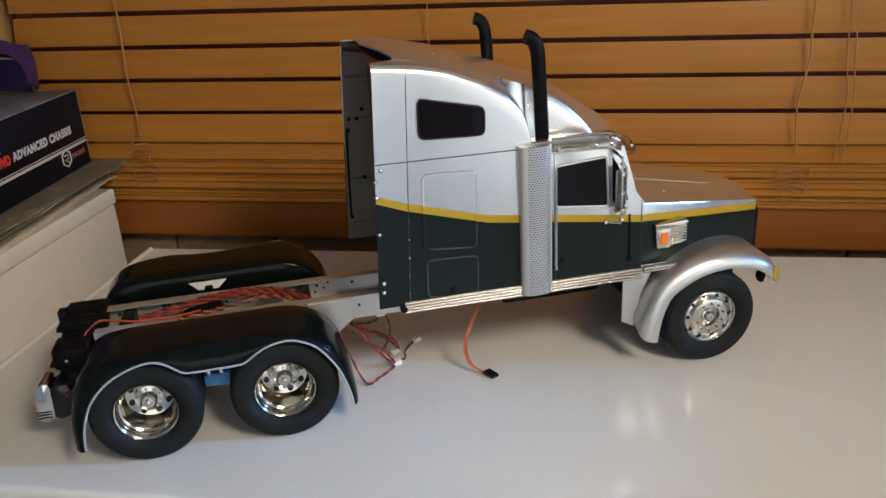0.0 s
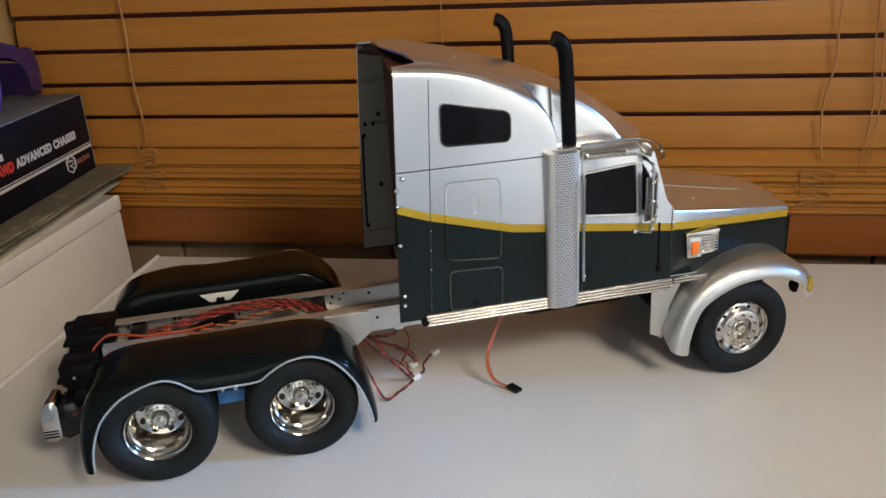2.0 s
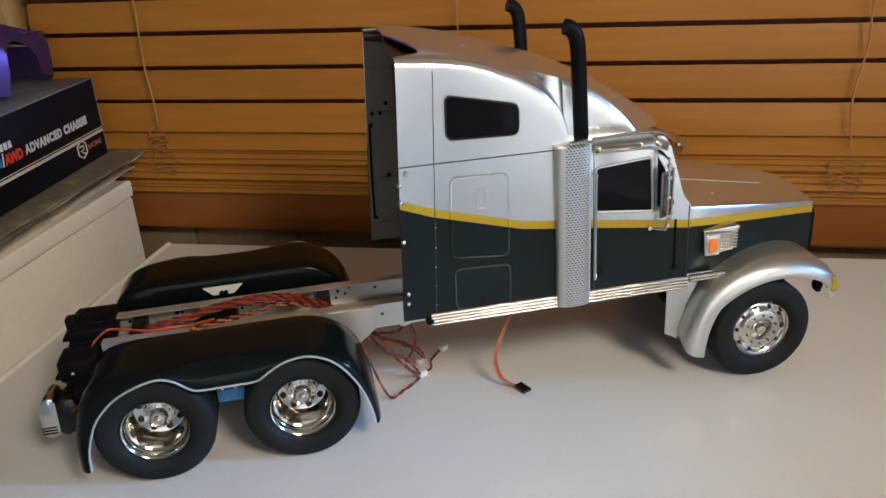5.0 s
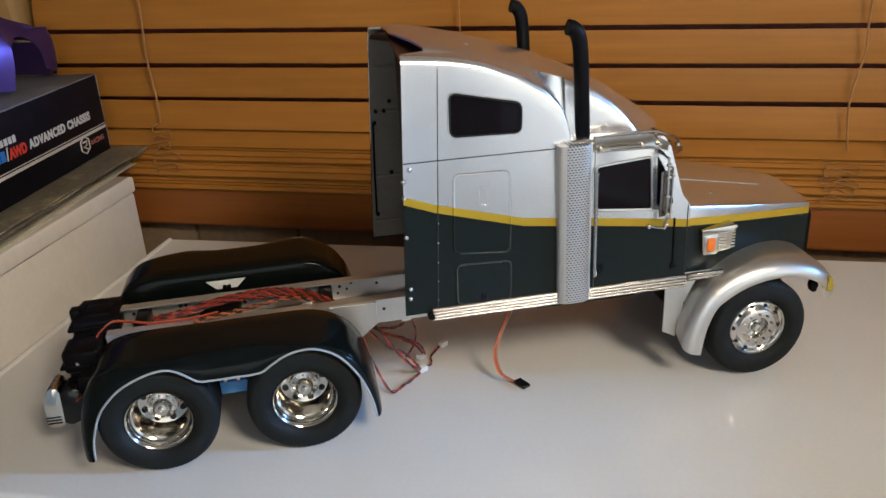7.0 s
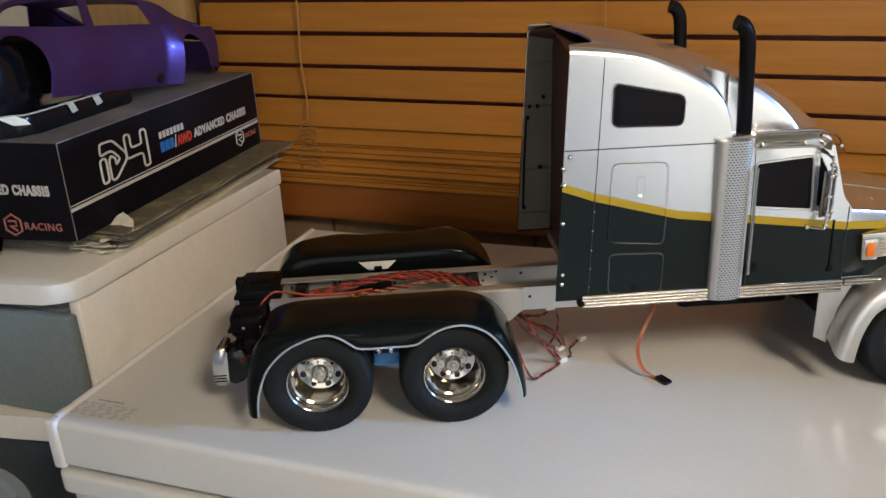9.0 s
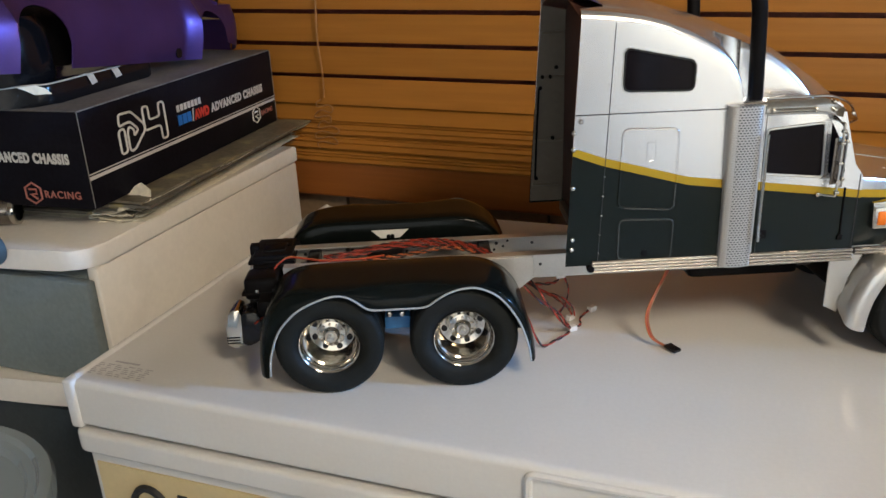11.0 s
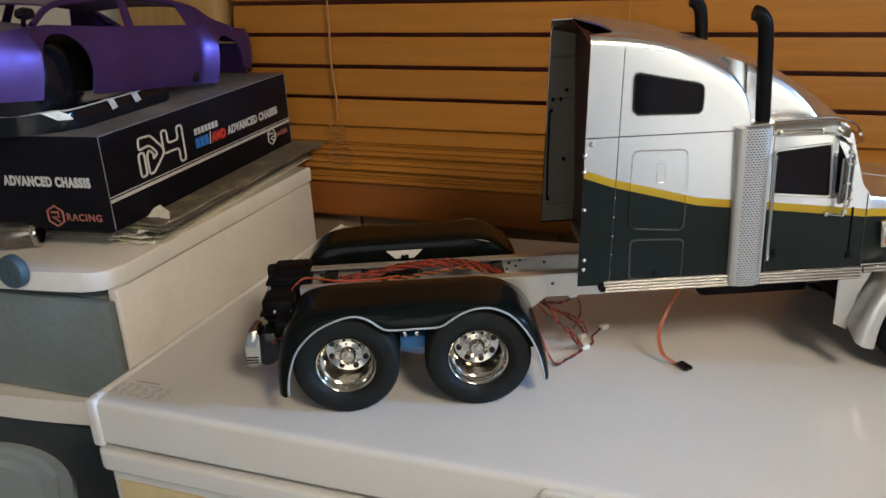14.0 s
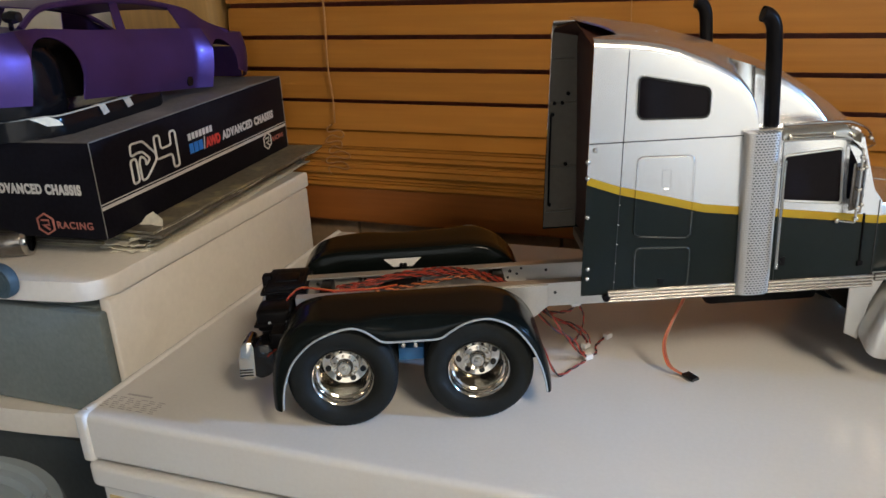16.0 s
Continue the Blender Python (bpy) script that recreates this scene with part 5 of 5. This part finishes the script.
visor = part("sun_visor", bm, CHROME, truck, "chrome sun visor wrapped round the cab's brow")
for x, y, zz in ((330.5, 14.6, 201.6), (361.4, 14.6, 201.4), (374, 15.2, 206.0), (375.6, 15.8, 200.0), (400, 36, 192)):
    bm = B()
    lathe(bm, [(0, -1.9), (1.3, -1.7), (1.7, -0.6), (1.7, 1.4), (0, 1.4)], 12, (x, y, zz))
    part("rivet", bm, CHROME, visor)
part("visor_rail", tube(B(), [(330, 13.8, 201.6), (361.5, 13.8, 201.4)], 0.7, 6, 1), BRIGHT, visor)
bm = B()
tube(bm, [(325, 14.6, 210.8), (350, 14.4, 211.0), (371, 14.8, 210.4), (386, 22, 204.5), (399, 38, 197.6), (407, 46, 189), (410.6, 49, 184)], 1.0, 8, 5)
part("visor_rod", bm, BRIGHT, visor)
bm = B()
tube(bm, [(326, 14.8, 199.2), (350, 14.6, 199.2), (370, 15, 198.2), (380, 19, 193), (389, 28, 187.6), (400, 38, 184.6), (410.6, 49, 183.6)], 0.9, 8, 5)
part("visor_rod", bm, BRIGHT, visor)

# -- exhaust --
for f in (lambda y: y, lambda y: 2 * YC - y):
    bm = B()
    n_, cx, cy, rr = 14, 311.5, f(19.5), 12.4
    pts = []
    sgn = -1 if f(0) == 0 else 1
    for k in range(n_ + 1):
        a = math.pi * k / n_
        pts.append((cx - rr * math.cos(a), cy + sgn * (2.0 + 6.5 * math.sin(a) ** 0.42)))
    pts = [(cx - rr, cy)] + pts + [(cx + rr, cy)]
    prism(bm, pts, 83, 206.5, "z", 0.5, 1)
    guard = part("heat_guard", bm, MESH, truck, "perforated aluminium heat guard round the exhaust")
    part("guard_flange", box(B(), cx + rr - 0.4, cx + rr + 1.6, min(cy, cy + sgn * 3), max(cy, cy + sgn * 3), 83.5, 206, 0.4), ALUMINIUM, guard)
    bm = B()
    yy = f(30.5)
    px = 1.5 if sgn < 0 else -2.0
    tube(bm, [(x + px, yy, zz) for x, zz in ((321.5, 200), (320.5, 225), (319.5, 250), (318.6, 268), (317.2, 278), (313.5, 284.0), (309.0, 285.8))], 5.5, 20, 4, caps=False)
    pipe = part("exhaust_pipe", bm, MATT, truck, "satin black exhaust pipe with a turned-back tip")
    bm = B()
    tube(bm, [(310.5 + px, yy, 285.2), (308.9 + px, yy, 285.9)], 4.4, 16, 1)
    part("pipe_mouth", bm, SEAM, pipe)


# -- bonnet --
def bonnet():
    """Tapered bonnet with a raised middle."""
    rings = []
    for i in range(13):
        t = i / 12
        x = 404.5 + (529 - 404.5) * t
        half = 77.5 + (45.5 - 77.5) * t ** 1.1
        edge = 148 + (125.5 - 148) * t
        low = 86 - 6 * t
        drop = 4.0
        ring = [(x, YC - half, low), (x, YC - half, low + (edge - low) * 0.5), (x, YC - half, edge - drop), (x, YC - half + 1.4, edge - 1.2), (x, YC - half + 4.2, edge)]
        hump = 6.5 - 3.0 * t
        for u, v in ((0.2, 0.3), (0.4, 0.62), (0.6, 0.94), (0.63, 1.0), (1.0, 1.02)):
            ring.append((x, YC - half + 4.2 + (half - 4.2) * u, edge + hump * v))
        ring += [(p[0], 2 * YC - p[1], p[2]) for p in ring[-2::-1]]
        rings.append(ring)
    bm = B()
    skin(bm, rings, closed=False)
    bm.faces.new([bm.verts.new(p) for p in rings[-1]])
    bmesh.ops.remove_doubles(bm, verts=bm.verts, dist=0.02)
    bmesh.ops.recalc_face_normals(bm, faces=bm.faces)
    thicken(bm, 1.2)
    return part("bonnet", bm, PAINT, truck, "tapered bonnet, silver top, gold line, black flanks")


bonnet()
# A thin bright tube draws the highlight along the bonnet's near crease.
pts = []
for i in range(9):
    t = 0.1 + 0.64 * i / 8
    half = 77.5 + (45.5 - 77.5) * t ** 1.1
    pts.append((404.5 + 124.5 * t, YC - (half - 4.2) * 0.37, 148 - 22.5 * t + 6.5 - 3.0 * t))
part("crease_highlight", tube(B(), pts, 0.5, 6, 1), BRIGHT, truck)
bm = B()
prism(bm, rounded([(YC - 44, 60), (2 * YC - (YC - 44), 60), (2 * YC - (YC - 44), 118), (YC - 44, 118)], 5, 4), 529, 533, "x", 1, 2)
part("grille", bm, MATT, truck, "dark radiator grille")
part("engine_block", box(B(), 412, 520, 58, 2 * YC - 58, 36, 100, 8, 3), MATT, truck)
# Hidden block added between the front wheels; it keeps low blue light from the lid.
part("light_block", box(B(), 450, 476, 30, 2 * YC - 30, 12, 58, 3), MATT, truck, "black block hidden between the front wheels, added to stop light under the cab")


def side_y(x):
    """The bonnet's flank at a given x."""
    t = max(0.0, (x - 404.5) / 124.5)
    return YC - (77.5 + (45.5 - 77.5) * t ** 1.1)


# air intake with lamp
for f in (lambda y: y, lambda y: 2 * YC - y):
    sgn = 1 if f(0) == 0 else -1

    def yb(a, b):
        a, b = f(a), f(b)
        return min(a, b), max(a, b)
    y0, y1 = yb(17, 34)
    bm = B()
    prism(bm, rounded([(417.5, 106), (441, 109), (441, 124), (446, 126.5), (444, 128.5), (415.5, 127), (416, 124.5)], 1.0, 2), y0, y1, "y", 0.6, 2)
    inlet = part("air_intake", bm, CHROME, truck, "chrome air intake with louvres and an amber lamp")
    ya, yb2 = yb(15.8, 17.3)
    part("indicator", box(B(), 420.2, 427, ya, yb2, 109, 120, 0.9, 2), AMBER, inlet, "amber indicator lens")
    part("lamp_bezel", box(B(), 417.8, 429.3, *yb(16.6, 17.4), 106.2, 122.8, 0.5), BRIGHT, inlet)
    for k in range(6):
        zz = 109.8 + 2.5 * k
        part("louvre", box(B(), 437.5, 444.5, *yb(17.5 + 0.2, 30), zz, zz + 1.1, 0.3), CHROME, inlet)
        part("louvre", box(B(), 430.2, 437, *yb(16.5, 17.4), zz, zz + 1.1, 0.3), CHROME, inlet)


# -- front fenders --
def front_fender(side):
    f = (lambda y: y) if side < 0 else (lambda y: 2 * YC - y)
    arch = [(399, 29), (401, 46), (405.5, 62), (413.5, 77), (426, 87), (442, 95), (460, 99.8), (479, 100.8), (498, 98), (516, 90.5), (528, 79), (533, 65)]
    line = smooth_path([(x, 0, zz) for x, zz in arch], 4)
    rings = []
    for i, p in enumerate(line):
        a, b = line[max(i - 1, 0)], line[min(i + 1, len(line) - 1)]
        d = (b - a).normalized()
        nx, nz = d.z, -d.x
        t = i / (len(line) - 1)
        yin = min(side_y(max(p.x, 404.5)), 56) + 1.0 - 3.5 * max(0.0, 1 - t * 4.5)
        yout = -1.0 + 6 * max(0, t - 0.8) * 5 * 0.6
        # the foot is cut off at a slant, higher towards the cab
        lift = 12.0 * max(0.0, 1 - t * 7)
        ring = []
        for u in (0, 0.25, 0.5, 0.72):
            ring.append((p.x + nx * 1.5 * u, f(yin + (yout - yin) * u), p.z + nz * 1.5 * u + lift * (1 - u)))
        for u, s in ((0.84, 3.0), (0.93, 5.5), (0.98, 9.0), (1.0, 12.5), (0.985, 14.5)):
            ring.append((p.x + nx * s, f(yin + (yout - yin) * u), p.z + nz * s + lift * (1 - u)))
        rings.append(ring)
    bm = B()
    skin(bm, rings, closed=False)
    thicken(bm, 1.1)
    wing = part("front_fender", bm, SILVER, truck, "flared silver front fender")
    # inner skirt from the arch's rear leg to the cab
    bm = B()
    prism(bm, [(389, 92), (389, 42), (400, 36), (405, 66), (414, 85), (428, 92)], *sorted((f(19.0), f(20.4))), "y", 0.4, 1)
    part("splash_panel", bm, SILVER, wing)
    bm = B()
    prism(bm, rounded([(511, 66), (514.5, 62), (518.5, 66), (517, 73), (512, 74)], 2, 4), *sorted((f(11.0), f(16))), "y", 1.5, 2)
    part("fog_lamp", bm, MATT, wing)
    bm = B()
    prism(bm, rounded([(518, 68.5), (522, 66.5), (524.6, 70.5), (522.6, 80), (518.6, 80.5)], 1.6, 3), *sorted((f(0.6), f(8))), "y", 1.2, 2)
    part("lamp_lens", bm, YELLOW, wing, "yellow side lamp lens")
    return wing


front_fender(-1)
front_fender(1)


# -- wiring --
def wire(name, pts, r, material, label="", step=6):
    bm = B()
    tube(bm, pts, r, 6, step)
    return part(name, bm, material, truck, label)


DARK_RED = mat("dark_red_wire", (0.2, 0.025, 0.015), rough=0.45, var=0.2)
rnd = random.Random(4)


def strand_pair(path, turns, r, off, mats, names):
    """Two wires twisted round one another along a path."""
    line = smooth_path(path, 10)
    for k, (material, name) in enumerate(zip(mats, names)):
        pts = []
        for i, p in enumerate(line):
            a = math.pi * k + 2 * math.pi * turns * i / len(line)
            pts.append((p.x + off * 0.3 * math.cos(a), p.y + off * math.cos(a), p.z + off * math.sin(a)))
        wire(name, pts, r, material, step=1)


for k in range(6):
    w = [rnd.uniform(-1, 1) for _ in range(8)]
    path = [(-10 + 5 * w[0], 82 + 2.2 * k, 77 + w[1]), (14 + 4 * w[2], 88 + 2.2 * k + w[3], 78 + 0.8 * w[4]), (44 + 4 * w[5], 96 + 2.6 * k + w[6], 79.5 + w[7]), (76 + 4 * w[1], 100 + 2.5 * k + w[0], 80 + w[2]),
            (104 + 4 * w[3], 97 + 2.4 * k + w[4], 79 + w[5]), (122 + 2 * w[6], 84 + 2.0 * k, 77), (140, 80 + 0.6 * k, 71), (153, 82 + 0.4 * k, 62)]
    strand_pair(path, 13 + k % 3, 0.74, 0.92, (RED_WIRE, BLACK_WIRE if k % 2 == 0 else DARK_RED), ("red_wire", "black_wire" if k % 2 == 0 else "dark_red_wire"))
for k in range(2):
    strand_pair([(24, 74 + 2 * k, 77.5), (48, 78 + 2.4 * k, 79), (72, 82 + 2.4 * k, 80.5), (96, 90 + 2 * k, 80), (118, 86 + 2 * k, 77)], 9 + k, 0.72, 0.9, (ORANGE_WIRE, BLACK_WIRE), ("orange_wire", "black_wire"))
for d in (0.0, 1.9):
    wire("orange_wire", [(-50, 77 + d, 74), (-47, 80 + d, 77), (-40, 93 + d, 77.5), (-24, 88 + d, 77.6), (-8, 82 + d, 77.4), (20, 80 + d, 78), (42, 83 + d, 79)], 0.62, ORANGE_WIRE if d else RED_WIRE)
part("speed_controller", box(B(), 26, 58, 78, 116, 62, 75.5, 2.0), MATT, truck, "black electronics block between the frame rails")
wire("red_wire", [(-52, 72, 60), (-48, 60, 52), (-56, 44, 48), (-62, 34, 46)], 0.8, RED_WIRE)

# leads hanging to the lid
leads = [
    ([(150, 84, 60), (165, 76, 50), (184, 76, 49), (190, 80, 54)], (190, 80, 54)),
    ([(150, 84, 58), (168, 80, 44), (186, 88, 30), (200, 98, 14), (205, 99, 5)], (203, 99, 4)),
    ([(150, 82, 56), (170, 72, 36), (188, 78, 20), (196, 80, 8), (200, 80, 3)], (201, 79, 3.2)),
    ([(150, 80, 54), (160, 60, 24), (170, 52, 3), (184, 62, 1.6), (198, 74, 2.4)], None),
    ([(152, 84, 62), (166, 70, 52), (178, 62, 34), (190, 66, 16), (199, 76, 5)], None),
    ([(152, 82, 58), (172, 84, 40), (190, 78, 34), (202, 88, 20), (206, 94, 8)], None),
    ([(192, 80, 54), (198, 84, 40), (196, 86, 24), (188, 84, 14)], None),
    ([(200, 80, 2), (210, 88, 1.6), (212, 100, 1.6), (222, 113, 2.5)], (226, 116, 3)),
]
for pts, plug in leads:
    strand_pair(pts, 4, 0.7, 0.8, (RED_WIRE, BLACK_WIRE), ("red_wire", "black_wire"))
    if plug:
        x, y, zz = plug
        bm = B()
        box(bm, -4, 4, -2.6, 2.6, -2.4, 2.4, 0.5, 1, pose(x, y, max(zz, 2.5), 0, 0, rnd.uniform(10, 60)))
        part("connector", bm, WHITE_PLASTIC, truck, "small white plastic connector")
for k, material in enumerate((ORANGE_WIRE, RED_WIRE, BROWN_WIRE)):
    d = (k - 1) * 1.15
    wire("servo_lead", [(283 + d, 70, 76), (279 + d, 66, 62), (267 + d * 0.8, 58, 44), (258 + d, 50, 27), (260 + d, 44, 11), (269 + d * 0.7, 41, 3.4), (273, 39 + d, 3.0)], 0.68, material)
bm = B()
box(bm, -6.5, 6.5, -3.9, 3.9, -1.4, 1.4, 0.6, 1, pose(276, 35, 2.6, 0, 0, -66))
part("plug", bm, BLACK, truck, "black servo plug lying on the lid")
